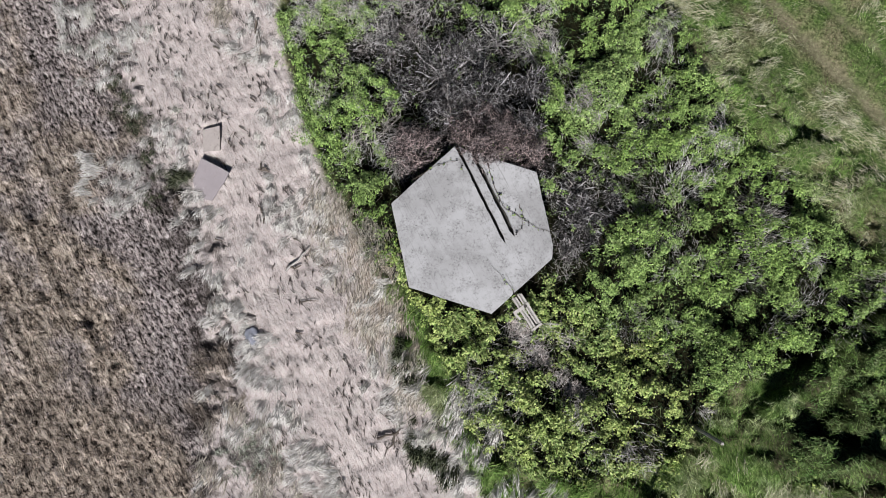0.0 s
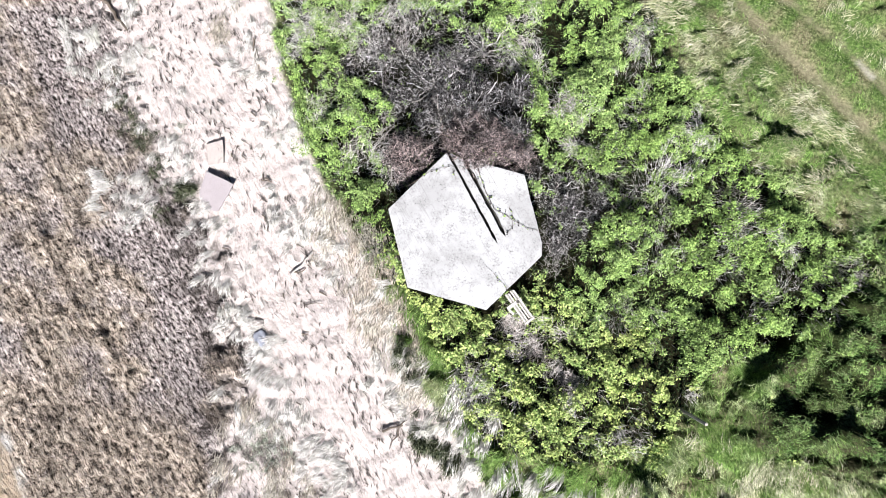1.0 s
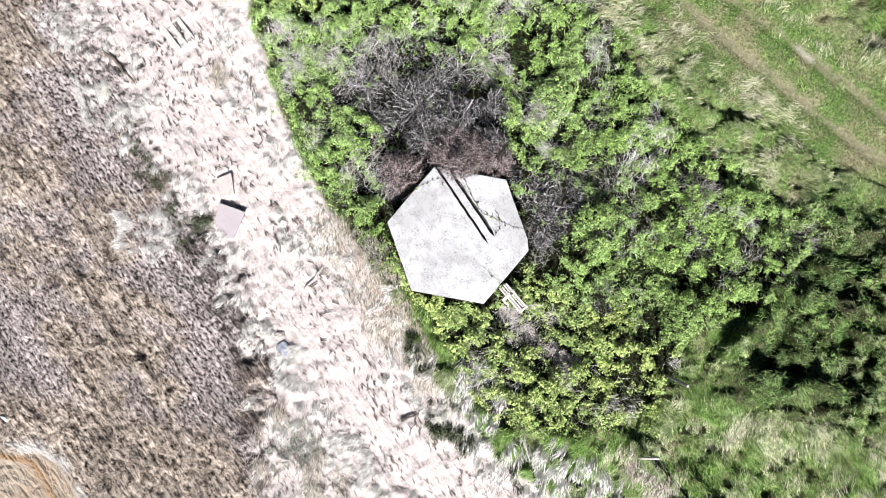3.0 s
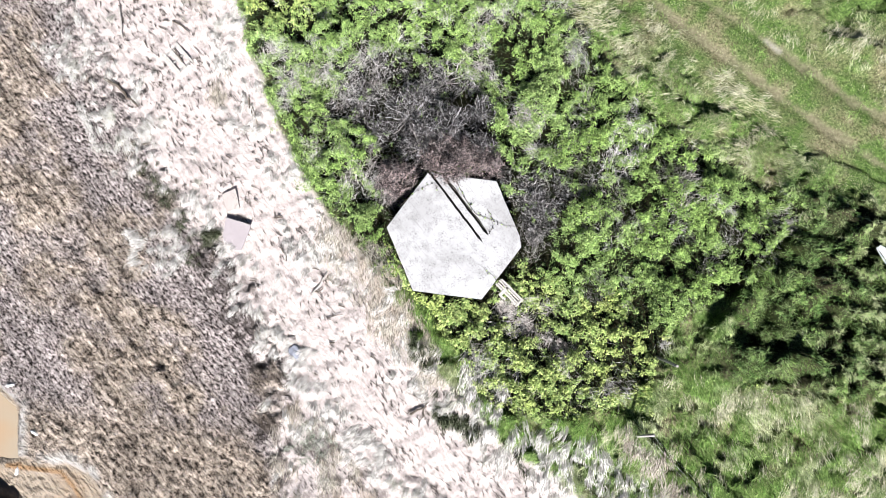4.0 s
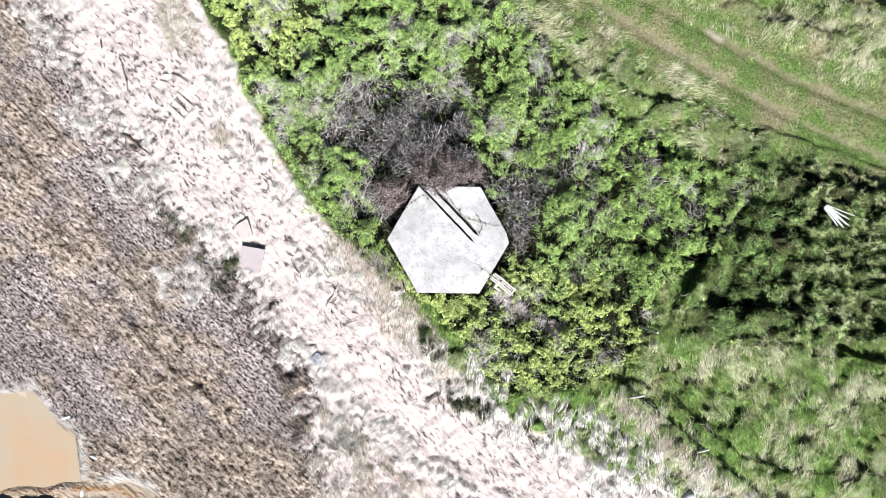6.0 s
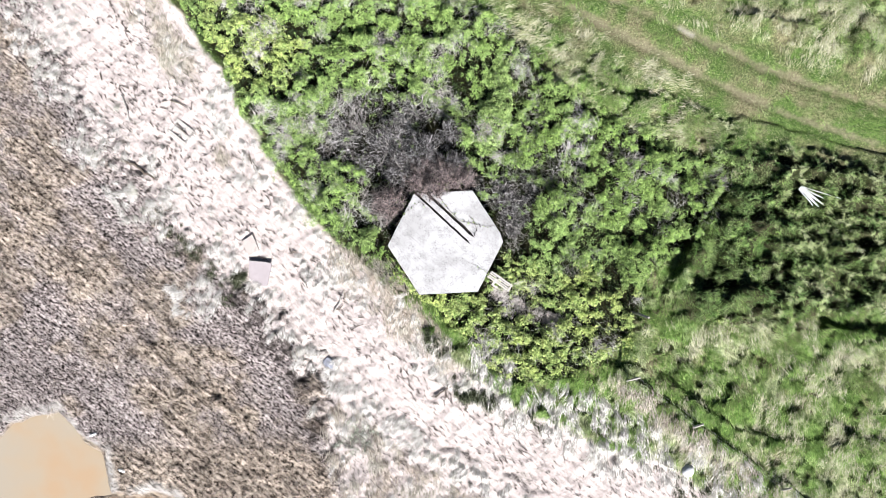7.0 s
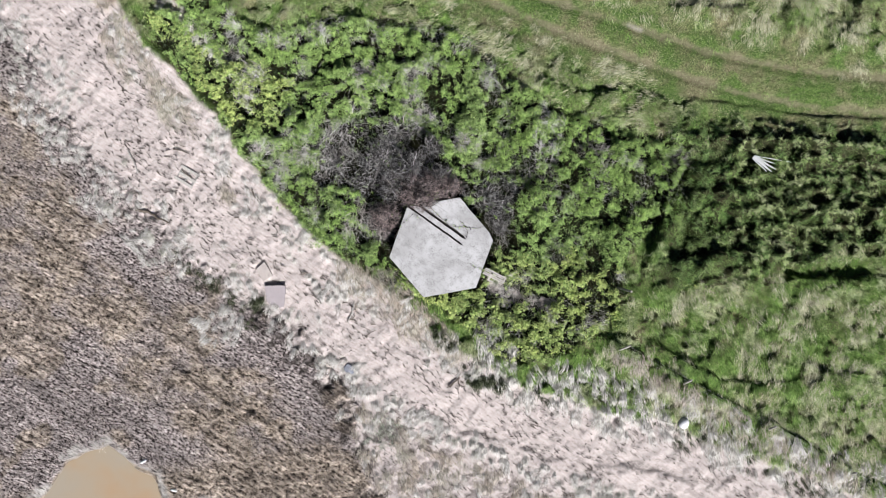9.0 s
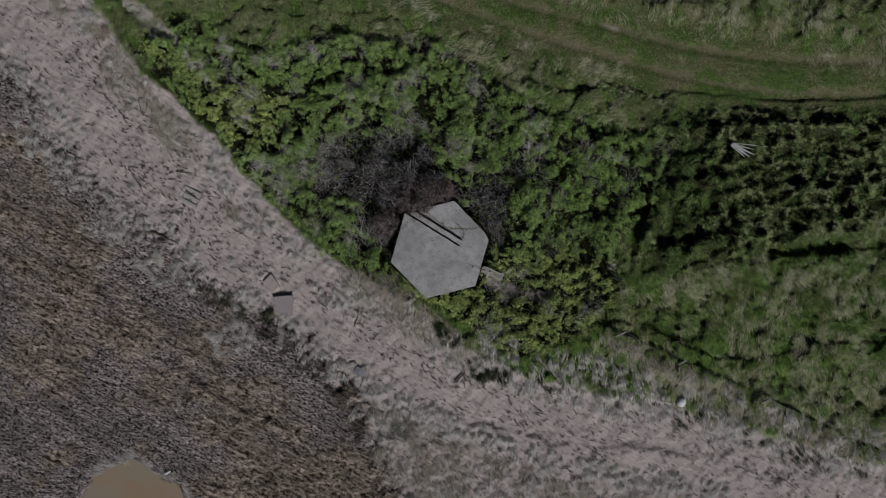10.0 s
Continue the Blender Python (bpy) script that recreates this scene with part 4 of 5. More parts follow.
# Bushes at (0.75, 4.2) and (0.5, 5.7) are added to darken the hollow.
for k, (at, spread, tall, dense) in enumerate([((-0.6, 3.35), 1.5, 2.5, 3.4), ((-2.85, 2.15), 1.2, 1.95, 1.8), ((-2.7, 5.3), 1.6, 1.7, 0.9), ((0.95, 3.4), 1.0, 2.3, 2.4), ((-5.1, 6.0), 1.2, 0.9, 0.8),
                                              ((3.2, 2.5), 0.8, 1.0, 1.2), ((3.6, 0.5), 0.55, 0.8, 1.4), ((4.1, 1.5), 0.7, 0.9, 0.9), ((-4.4, 4.3), 0.9, 0.9, 0.6), ((-1.3, 7.2), 1.1, 1.5, 0.35), ((-1.9, 6.4), 0.8, 1.0, 0.9), ((-0.9, 4.75), 1.3, 2.6, 1.5), ((0.75, 4.2), 0.8, 2.4, 1.6), ((0.5, 5.7), 0.9, 1.7, 1.3), ((-2.2, 3.9), 1.1, 2.0, 1.4), ((3.5, 1.9), 0.9, 1.3, 1.2)]):
    bare_bush(at, spread, tall, 40 + k, "leafless pinkish-brown thorn bush leaning over the roof edge" if k in (0, 1, 3) else "leafless dark grey thorn bush crowding the bunker", dense, M_BROWNTWIG if k in (0, 1, 3) else M_TWIG)
x, y = scatter((-7, 0, 5, 9), 520, lambda x, y: ease(inside(x, y, DEAD) + (fbm(x, y, 0.9, 3, 53) - 0.5) * 1.6, -0.2, 0.3) * (hexagon(x, y) > 0.1) * (0.03 + 0.97 * ease(np.hypot((x - HOLLOW[0]) * 0.85, y - HOLLOW[1]), 1.0, 1.4)) * ease(fbm(x, y, 0.4, 2, 54), 0.35, 0.55))
rise = height(x, y) + (0.15 + 0.8 * fbm(x, y, 1.1, 3, 55)) * RNG.uniform(0.4, 1.1, len(x))
p = np.stack([x, y, rise], 1)
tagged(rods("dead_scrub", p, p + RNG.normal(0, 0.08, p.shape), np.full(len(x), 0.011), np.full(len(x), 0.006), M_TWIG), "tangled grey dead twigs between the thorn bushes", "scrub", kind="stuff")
x, y = scatter((2, -6, 7, -2), 700, lambda x, y: ease(inside(x, y, PATCH) + (fbm(x, y, 0.7, 3, 49) - 0.5) * 1.4, 0.0, 0.25))
tagged(blades("dead_grass_patch", x, y, height(x, y) + 0.2, RNG.uniform(0.1, 0.3, len(x)), RNG.uniform(0.01, 0.018, len(x)), RNG.uniform(0, 6.28, len(x)), RNG.uniform(0.7, 0.98, len(x)), M_STRAW),
       "pale flattened dead grass in a gap of the scrub", "grass", kind="stuff")


# grass of the field
def field_weight(x, y):
    z = zones(x, y)
    rut = np.minimum(np.abs(side(x, y, RUTS[0])), np.abs(side(x, y, RUTS[1])))
    bare = ease(inside(x, y, DEAD), -0.4, 0.2)
    return ease(z["bank"], -0.1, 0.5) * (1 - z["thicket"] * 0.95) * (1 - 0.9 * bare) * (0.3 + 0.7 * ease(rut, 0.1, 0.45)) * (1 - 0.6 * rows_of_tussocks(x, y)) * (1 - 0.75 * verge(x, y)) * np.where(y < 14.5, ease(x, -4.5, -2.5), 1.0) * (hexagon(x, y) > 0.1)


def shortness(x, y):
    return ease(np.minimum(np.abs(side(x, y, RUTS[0])), np.abs(side(x, y, RUTS[1]))), 1.2, 2.6) * 0.7 * (1 - 0.75 * rows_of_tussocks(x, y)) + 0.3


x, y = scatter((-17, -25, 33, 23), 460, lambda x, y: field_weight(x, y) * np.maximum(0.16 + 0.84 * field_lump(x, y), 0.95 - shortness(x, y)))
way = radians(-98) + (fbm(x, y, 3, 3, 33) - 0.5) * 4 + RNG.normal(0, 0.6, len(x))
tall = RNG.uniform(0.2, 0.42, len(x)) * shortness(x, y)
mown = RNG.random(len(x)) < 0.85 * ease(y + 0.38 * x, 8.5, 11.5)
for name, pick, material, label in (("field_grass", ~mown, M_GRASS, "rough field grass, green with bleached patches"), ("trackside_grass", mown, M_WORN, "short worn olive grass beside the farm track")):
    px, py = x[pick], y[pick]
    tagged(needles(name, px, py, height(px, py), tall[pick], RNG.uniform(0.014, 0.026, len(px)), way[pick], np.clip(RNG.normal(0.75, 0.15, len(px)), 0.2, 0.97), material), label, "grass", kind="stuff")
x, y = scatter((-17, -25, 33, 23), 9, lambda x, y: field_weight(x, y) * shortness(x, y) ** 2 * (0.15 + 0.85 * ease(fbm(x, y, 1.6, 3, 38), 0.42, 0.6)))
way = radians(-100) + (fbm(x, y, 4, 3, 33) - 0.5) * 2.8 + RNG.normal(0, 0.25, len(x))
tagged(tufts("grass_tussocks", x, y, 20, RNG.uniform(0.25, 0.55, len(x)), (0.009, 0.018), way, 0.38, 0.42, M_GRASS, 0.14), "long combed tussocks of half-dry grass", "grass", kind="stuff")


x, y = scatter((12, -6, 33, 8), 22, lambda x, y: rows_of_tussocks(x, y) * (1 - 0.65 * ease(x, 16.5, 19) * (1 - tussock_net(x, y))) * ease(zones(x, y)["thick"], 0.2, -0.3) * (0.4 + 0.6 * ease(fbm(x, y, 0.6, 2, 70), 0.38, 0.52)))
tagged(tufts("dark_tussocks", x, y, 18, RNG.uniform(0.12, 0.3, len(x)), (0.011, 0.02), RNG.uniform(0, 6.28, len(x)), 1.2, 0.8, M_LUSH, 0.13), "dark lush tussocks in the trodden corner of the field", "grass", kind="stuff")
x, y = scatter((15, -6, 33, 8), 44, lambda x, y: rows_of_tussocks(x, y) * ease(x, 16.5, 19) * ease(tussock_net(x, y), 0.35, 0.75) * (0.6 + 0.4 * ease(fbm(x, y, 1.2, 2, 71), 0.3, 0.5)))
tagged(tufts("rim_grass", x, y, 14, RNG.uniform(0.14, 0.3, len(x)), (0.01, 0.018), radians(-100) + RNG.normal(0, 0.9, len(x)), 0.8, 0.6, M_RIM, 0.04), "dry grass along the rims of trodden hollows", "grass", kind="stuff")


# reed litter
def litter_weight(x, y):
    z = zones(x, y)
    clear = (np.hypot(x + 14.1, y - 6.8) > 0.75) & (np.hypot(x + 10.25, y + 1.1) > 0.72) & (np.hypot(x + 10.7, y - 0.42) > 0.5)
    return z["litter"] * (1 - z["heath"]) * np.where(clear, 1.0, 0.05) * (1 - 0.9 * edge_mud_shade(x, y, z)) * (0.02 + 0.98 * (1 - litter_gap(x, y)))


x, y = scatter((-24, -25, 26, 22), 170, litter_weight)
way = radians(-45) + (fbm(x, y, 2.2, 3, 34) - 0.5) * 2.2 + RNG.normal(0, 0.4, len(x)) + np.pi * (RNG.random(len(x)) < 0.5)
lift = 0.012 + RNG.random(len(x)) ** 2 * 0.025
tagged(needles("reed_litter", x, y, height(x, y) + lift, RNG.uniform(0.12, 0.34, len(x)), RNG.uniform(0.01, 0.02, len(x)), way, RNG.uniform(0.985, 0.9995, len(x)), M_STRAW),
       "pale pinkish mat of washed-up dead reeds", "reed litter", kind="stuff")


def dash_weight(x, y):
    """Dark dashes lie in loose drifts, thickest away from the bank."""
    z = zones(x, y)
    return z["litter"] * (1 - z["heath"]) * ease(z["bank"], 0.0, -0.8) * (0.1 + 0.9 * ease(fbm(x * 0.9 + y * 0.3, y, 1.5, 3, 85), 0.42, 0.62))


# Added dark blades paint the litter's shadow dashes, and some dark bits.
x, y = scatter((-24, -25, 26, 22), 12, dash_weight)
k = np.repeat(np.arange(len(x)), 3)
way = (radians(-48) + RNG.normal(0, 0.28, len(x)) + np.pi * (RNG.random(len(x)) < 0.5))[k] + RNG.normal(0, 0.15, len(k))
x, y = x[k] + RNG.normal(0, 0.035, len(k)), y[k] + RNG.normal(0, 0.035, len(k))
tagged(needles("gap_shade_dashes", x, y, height(x, y) + RNG.uniform(0.05, 0.08, len(x)), 0.08 + 0.36 * RNG.random(len(x)) ** 2, RNG.uniform(0.02, 0.045, len(x)), way, RNG.uniform(0.97, 0.9995, len(x)), M_DASH),
       "short dark blades standing for shaded gaps and dark bits in the litter", "reed scraps", kind="stuff")
x, y = scatter((-24, -25, 26, 22), 5, lambda x, y: litter_weight(x, y) * ease(fbm(x, y, 1.1, 3, 86), 0.42, 0.6))
tagged(tufts("reed_bundles", x, y, 12, RNG.uniform(0.25, 0.6, len(x)), (0.01, 0.017), radians(-48) + RNG.normal(0, 0.4, len(x)) + np.pi * (RNG.random(len(x)) < 0.5), 0.16, 0.3, M_STRAW, 0.05), "arched bundles of dead reeds on the litter", "reed bundles", kind="stuff")


# bleached grass along both edges of the litter
def pale_weight(x, y):
    z = zones(x, y)
    inner = np.where(y > 1, -2.6, -0.5)
    edge = ease(z["marsh"], inner, inner + 1.2) * ease(z["marsh"], 2.6, 1.2) * ease(fbm(x, y, 1.5, 3, 35), 0.4, 0.58)
    edge = np.maximum(edge, ease(1.3 - np.abs(z["bank"] + 0.5), 0, 0.7) * ease(fbm(x, y, 1.2, 3, 39), 0.36, 0.52))
    edge = edge * np.where(y > 4, 0.6, 1.0) * ease(y, -9.5, -8.0)
    edge = np.maximum(edge, 0.9 * ease(np.hypot((x + 14.0) * 0.8, y + 1.9) + (fbm(x, y, 0.9, 3, 98) - 0.5) * 1.6, 1.3, 0.7))
    off = side(x, y, FRINGE) + (fbm(x, y, 1.2, 3, 44) - 0.5) * 1.2
    edge = np.maximum(edge, ease(off, 0.9, 0.4) * ease(off, -0.9, -0.3) * (0.35 + 0.65 * ease(fbm(x, y, 0.8, 2, 94), 0.35, 0.5)) * ease(z["bank"], 0.3, -0.4))
    edge = np.maximum(edge, 0.35 * ease(off, -0.6, -1.4) * ease(z["marsh"], -0.4, 0.6) * ease(z["bank"], 0.3, -0.4) * ease(y, -7.5, -9.5) * ease(fbm(x, y, 0.9, 3, 95), 0.46, 0.58))
    edge = np.maximum(edge, 0.9 * ease(np.abs(side(x, y, GAP)) + (fbm(x, y, 0.8, 2, 97) - 0.5) * 0.5, 0.5, 0.25))
    return edge * (z["sand"] < 0.1) * (hexagon(x, y) > 0.2) * (1 - 0.85 * edge_mud_shade(x, y, z))


def dry_weight(x, y):
    z = zones(x, y)
    far_side = ease(y - 11.5 + 0.45 * (x - 14), -0.5, 1.5) * ease(x, 8, 13)
    mats = 0.55 * ease(2.3 - np.abs(side(x, y, RUTS[0]) + 2.3), 0, 0.8) * ease(x, -3, 1) * ease(x, 17, 13)
    low = ease(-y - 0.62 * x, 1.2, 2.6) * ease(x, 6, 9) * ease(z["bank"], 0.0, 0.8)
    meadow = 0.75 * ease(y, -4.2, -5.5) * ease(x, 10, 12)
    w = np.maximum(np.maximum(far_side * 0.9, mats), np.maximum(low, meadow)) * np.maximum(ease(fbm(x, y, 1.4, 3, 48), 0.44, 0.6), 0.5 * mats * ease(fbm(x, y * 1.6, 0.9, 3, 91), 0.44, 0.58))
    return w * ease(z["bank"], 0, 0.6) * (1 - z["thicket"])


x, y = scatter((-3, -22, 33, 24), 14, dry_weight)
way = np.where((y > 5) & (side(x, y, RUTS[0]) < 0), radians(-160), radians(-105)) + (fbm(x, y, 3.5, 3, 33) - 0.5) * 2.2 + RNG.normal(0, 0.2, len(x))
tagged(tufts("dry_grass", x, y, 22, RNG.uniform(0.3, 0.7, len(x)), (0.009, 0.018), way, 0.28, 0.35, M_DRYGRASS, 0.16), "straw-coloured dry grass tufts in the field", "grass", kind="stuff")
x, y = scatter((-27, -25, 33, 24), 9, pale_weight)
zz = zones(x, y)
way = np.where(zz["bank"] > -1.6, radians(-100), np.where(y > 2, radians(-75), radians(-118))) + (fbm(x, y, 2.2, 3, 36) - 0.5) * 2.6 + RNG.normal(0, 0.25, len(x))
tagged(tufts("bleached_grass", x, y, 36, RNG.uniform(0.3, 0.75, len(x)), (0.01, 0.02), way, 0.16, 0.42, M_PALE, 0.08), "bleached tufted grass edging the reed litter", "grass", kind="stuff")


def bank_weight(x, y):
    z = zones(x, y)
    return ease(2.0 - np.abs(z["bank"] - 0.7), 0, 0.6) * ease(x, -1.5, 1.0) * ease(fbm(x * 2.2, y, 1.1, 3, 57), 0.4, 0.56)


x, y = scatter((-2, -25, 27, -5), 10, bank_weight)
tagged(tufts("bank_grass", x, y, 20, RNG.uniform(0.5, 1.05, len(x)), (0.012, 0.024), radians(-97) + (fbm(x, y, 2, 2, 58) - 0.5) * 1.2 + RNG.normal(0, 0.18, len(x)), 0.2, 0.4, M_PALE, 0.07),
       "long bleached grass hanging over the edge of the bank", "grass", kind="stuff")
def belt_weight(x, y):
    z = zones(x, y)
    belt = ease(z["bank"], -2.6, -1.6) * ease(z["bank"], 0.1, -0.4) * ease(y, 4, 7) * ease(fbm(x, y * 0.6, 1.0, 3, 63), 0.42, 0.56)
    strip = ease(0.6 - np.abs(side(x, y, FENCE) + 0.35) + (fbm(x, y, 0.8, 2, 64) - 0.5) * 0.6, 0, 0.3)
    corner_dry = 0.6 * ease(side(x, y, FENCE), -0.2, -0.8) * ease(x, 13, 16) * ease(z["bank"], 0, 0.6) * ease(fbm(x, y, 1.4, 3, 65), 0.4, 0.52)
    shore = 0.55 * ease(side(x, y, FRINGE) + (fbm(x, y, 1.2, 3, 44) - 0.5) * 1.2, -0.6, -1.2) * ease(y, -7.5, -9.5) * ease(z["marsh"], -0.6, 0.4) * ease(z["bank"], 0.0, -0.6) * ease(fbm(x, y, 0.8, 3, 96), 0.4, 0.55)
    belt = np.maximum(belt, shore)
    return np.maximum(np.maximum(belt, 0.9 * verge(x, y) * (hexagon(x, y) > 0.25)), np.maximum(strip, corner_dry))


x, y = scatter((-22, -24, 27, 22), 15, belt_weight)
way = np.where(x < 0, radians(-72), radians(-110)) + (fbm(x, y, 2, 2, 66) - 0.5) * 1.4 + RNG.normal(0, 0.15, len(x))
tagged(tufts("brown_grass", x, y, 20, RNG.uniform(0.35, 0.85, len(x)), (0.012, 0.022), way, 0.25, 0.36, M_BROWNGRASS, 0.12), "combed brown dead grass on the bank and under the fence", "grass", kind="stuff")
# Dark blades added between the bank tufts to stand for the tufts' shadows.
x, y = scatter((-2, -25, 27, -5), 6, lambda x, y: ease(1.2 - np.abs(zones(x, y)["bank"]), 0, 0.6) * ease(x, -1.5, 1.0) * ease(fbm(x * 2.2, y, 1.1, 3, 57), 0.45, 0.35))
tagged(tufts("bank_shade_blades", x, y, 20, RNG.uniform(0.35, 0.7, len(x)), (0.012, 0.022), radians(-95) + RNG.normal(0, 0.4, len(x)), 0.35, 0.6, M_RUSH, 0.08), "dark green blades standing for shade between the bank tufts", "rushes", kind="stuff")
RUSHES = [(0.3, -8.2), (0.7, -8.45), (1.7, -8.6), (2.1, -8.85), (-0.9, -5.5), (-1.2, -5.0), (-0.6, -6.0), (1.2, -8.5), (-11.6, -1.3), (-11.4, -1.1)]
x = np.repeat([p[0] for p in RUSHES], 9) + RNG.normal(0, 0.14, 9 * len(RUSHES))
y = np.repeat([p[1] for p in RUSHES], 9) + RNG.normal(0, 0.15, 9 * len(RUSHES))
tagged(tufts("rush_clumps", x, y, 28, RNG.uniform(0.28, 0.55, len(x)), (0.014, 0.024), radians(-85) + RNG.normal(0, 0.5, len(x)), 0.5, 0.9, M_RUSH, 0.07), "dark green rush clumps at the edge of the litter", "rushes", kind="stuff")

# saltmarsh
def heath_weight(x, y):
    z = zones(x, y)
    u, v = x * 0.77 - y * 0.64, x * 0.64 + y * 0.77
    clump = (0.12 + 0.88 * heath_lump(x, y, tan_growth(x, y, z))) * ease(fbm(u * 0.6, v * 1.15, 0.17, 2, 45), 0.33, 0.5)
    return z["heath"] * (z["flat"] < -0.15) * (0.03 + 0.97 * clump)


x, y = scatter((-32, -17, -5, 22), 40, heath_weight)
brown = RNG.random(len(x)) < tan_growth(x, y, zones(x, y))
for name, pick, many, material, label in (("grey_saltmarsh", ~brown, 11, M_HEATH, "low mauve-grey saltmarsh growth"), ("brown_saltmarsh", brown, 11, M_TAN, "lumpy straw-brown saltmarsh growth")):
    px, py = np.repeat(x[pick], many), np.repeat(y[pick], many)
    ox, oy = RNG.normal(0, 0.04, len(px)), RNG.normal(0, 0.035, len(px))
    way = np.where(RNG.random(len(px)) < 0.6, np.arctan2(oy, ox), radians(-40)) + RNG.normal(0, 0.5, len(px))
    px, py = px + ox, py + oy
    tagged(needles(name, px, py, height(px, py), RNG.uniform(0.05, 0.14, len(px)), RNG.uniform(0.012, 0.022, len(px)), way, RNG.uniform(0.35, 0.85, len(px)), material), label, "saltmarsh", kind="stuff")
x, y = scatter((-17, -4, -10, 4), 46, lambda x, y: ease(0.55 - np.abs(side(x, y, [(-15.6, 1.9), (-14.4, 0.7), (-13.2, -0.5), (-12.2, -2.2)])) + (fbm(x, y, 0.6, 3, 92) - 0.5) * 1.4, 0.0, 0.3) * ease(fbm(x, y, 0.5, 2, 93), 0.45, 0.55))
tagged(tufts("dark_sedge", x, y, 9, RNG.uniform(0.12, 0.3, len(x)), (0.014, 0.026), radians(-60) + RNG.normal(0, 0.5, len(x)), 0.4, 0.6, M_RUSH, 0.06), "dark green sedge along the edge of the saltmarsh", "sedge", kind="stuff")
x, y = scatter((-8, -13, -3, -8), 60, lambda x, y: ease(np.hypot(x + 5.2, y + 10.4) + (fbm(x, y, 0.6, 3, 87) - 0.5) * 1.6, 1.2, 0.8) * 0.8)
tagged(tufts("sedge_patch", x, y, 7, RNG.uniform(0.12, 0.32, len(x)), (0.012, 0.022), radians(-100) + RNG.normal(0, 0.9, len(x)), 0.5, 0.5, M_SEDGE, 0.06), "thin grey-green sedge on a bare patch of mud", "sedge", kind="stuff")
x, y = scatter((-31, -22, -12, 14), 2.2, lambda x, y: zones(x, y)["heath"] * (zones(x, y)["flat"] < -0.1) * ease(fbm(x, y, 2.0, 3, 47), 0.55, 0.7) + ease(0.7 - np.abs(side(x, y, SHADE_BANK)), 0, 0.4))
way = radians(-60) + RNG.normal(0, 0.8, len(x))
tagged(tufts("marsh_tussocks", x, y, 16, RNG.uniform(0.15, 0.35, len(x)), (0.01, 0.018), way, 0.5, 0.45, M_TAN, 0.16), "straw-coloured grass tussocks in the saltmarsh", "grass", kind="stuff")


# ---- things on and round the bunker ----
def beam(name, p, q, width, thick, material, parent=None, label="", seed=0, roll=0.0):
    """A slightly worn plank or batten from p to q."""
    p, q = Vector(p), Vector(q)
    d = q - p
    bm = box_bm(d.length, width, thick, bevel=min(width, thick) * 0.15, rough=0.006, cuts=3, seed=seed)
    m = Matrix.Translation((p + q) / 2) @ d.to_track_quat("X", "Z").to_matrix().to_4x4() @ pose(0, 0, 0, roll)
    bmesh.ops.transform(bm, verts=bm.verts[:], matrix=m)
    return part(name, bm, material, parent, label)


def timber_rack():
    """A broken pallet that leans from the scrub against the roof's edge; its length runs along its own x."""
    rack = thing("leaning_pallet", (2.62, -2.1, 1.2), "weathered grey timber pallet leaning on the bunker roof edge", "pallet", turn=-38)
    rack.matrix_basis = pose(2.6, -2.07, 1.28, 0, 16, -38) @ Matrix.Scale(0.88, 4)
    for k, y in enumerate((-0.2, -0.07, 0.06, 0.19)):
        beam("slat", (-0.62 + 0.05 * (k % 2), y, 0.0), (1.02 - 0.06 * (k % 3), y, 0.0), 0.068, 0.025, M_PALEWOOD, rack, seed=k)
    bm = box_bm(0.16, 0.74, 0.03, at=(-0.05, -0.12, 0.032), bevel=0.004, rough=0.004, cuts=2, seed=9)
    part("cross_board", bm, M_PALEWOOD, rack, "pale cross board with a round dark hole")
    # Dark disc on the board, in place of the shade inside a hole.
    bm = bmesh.new()
    bmesh.ops.create_cone(bm, cap_ends=True, segments=20, radius1=0.075, radius2=0.075, depth=0.05, matrix=pose(-0.04, 0.06, 0.036))
    part("hole_shade_disc", bm, M_SLOT, rack, "dark disc standing for the shade in a round hole")
    beam("end_board", (1.0, -0.26, 0.03), (1.0, 0.25, 0.03), 0.1, 0.025, M_PALEWOOD, rack, seed=4)
    beam("bearer", (-0.6, -0.14, -0.05), (1.0, -0.14, -0.05), 0.05, 0.08, M_GREYWOOD, rack, seed=5)
    beam("bearer", (-0.6, 0.14, -0.05), (1.0, 0.14, -0.05), 0.05, 0.08, M_GREYWOOD, rack, seed=6)
    beam("side_board", (-0.02, -0.46, 0.03), (0.34, -0.4, 0.03), 0.1, 0.025, M_PALEWOOD, rack, seed=7)
    beam("prop", (0.95, 0.0, -0.04), (1.1, 0.0, -1.6), 0.07, 0.07, M_GREYWOOD, rack, seed=8)


timber_rack()


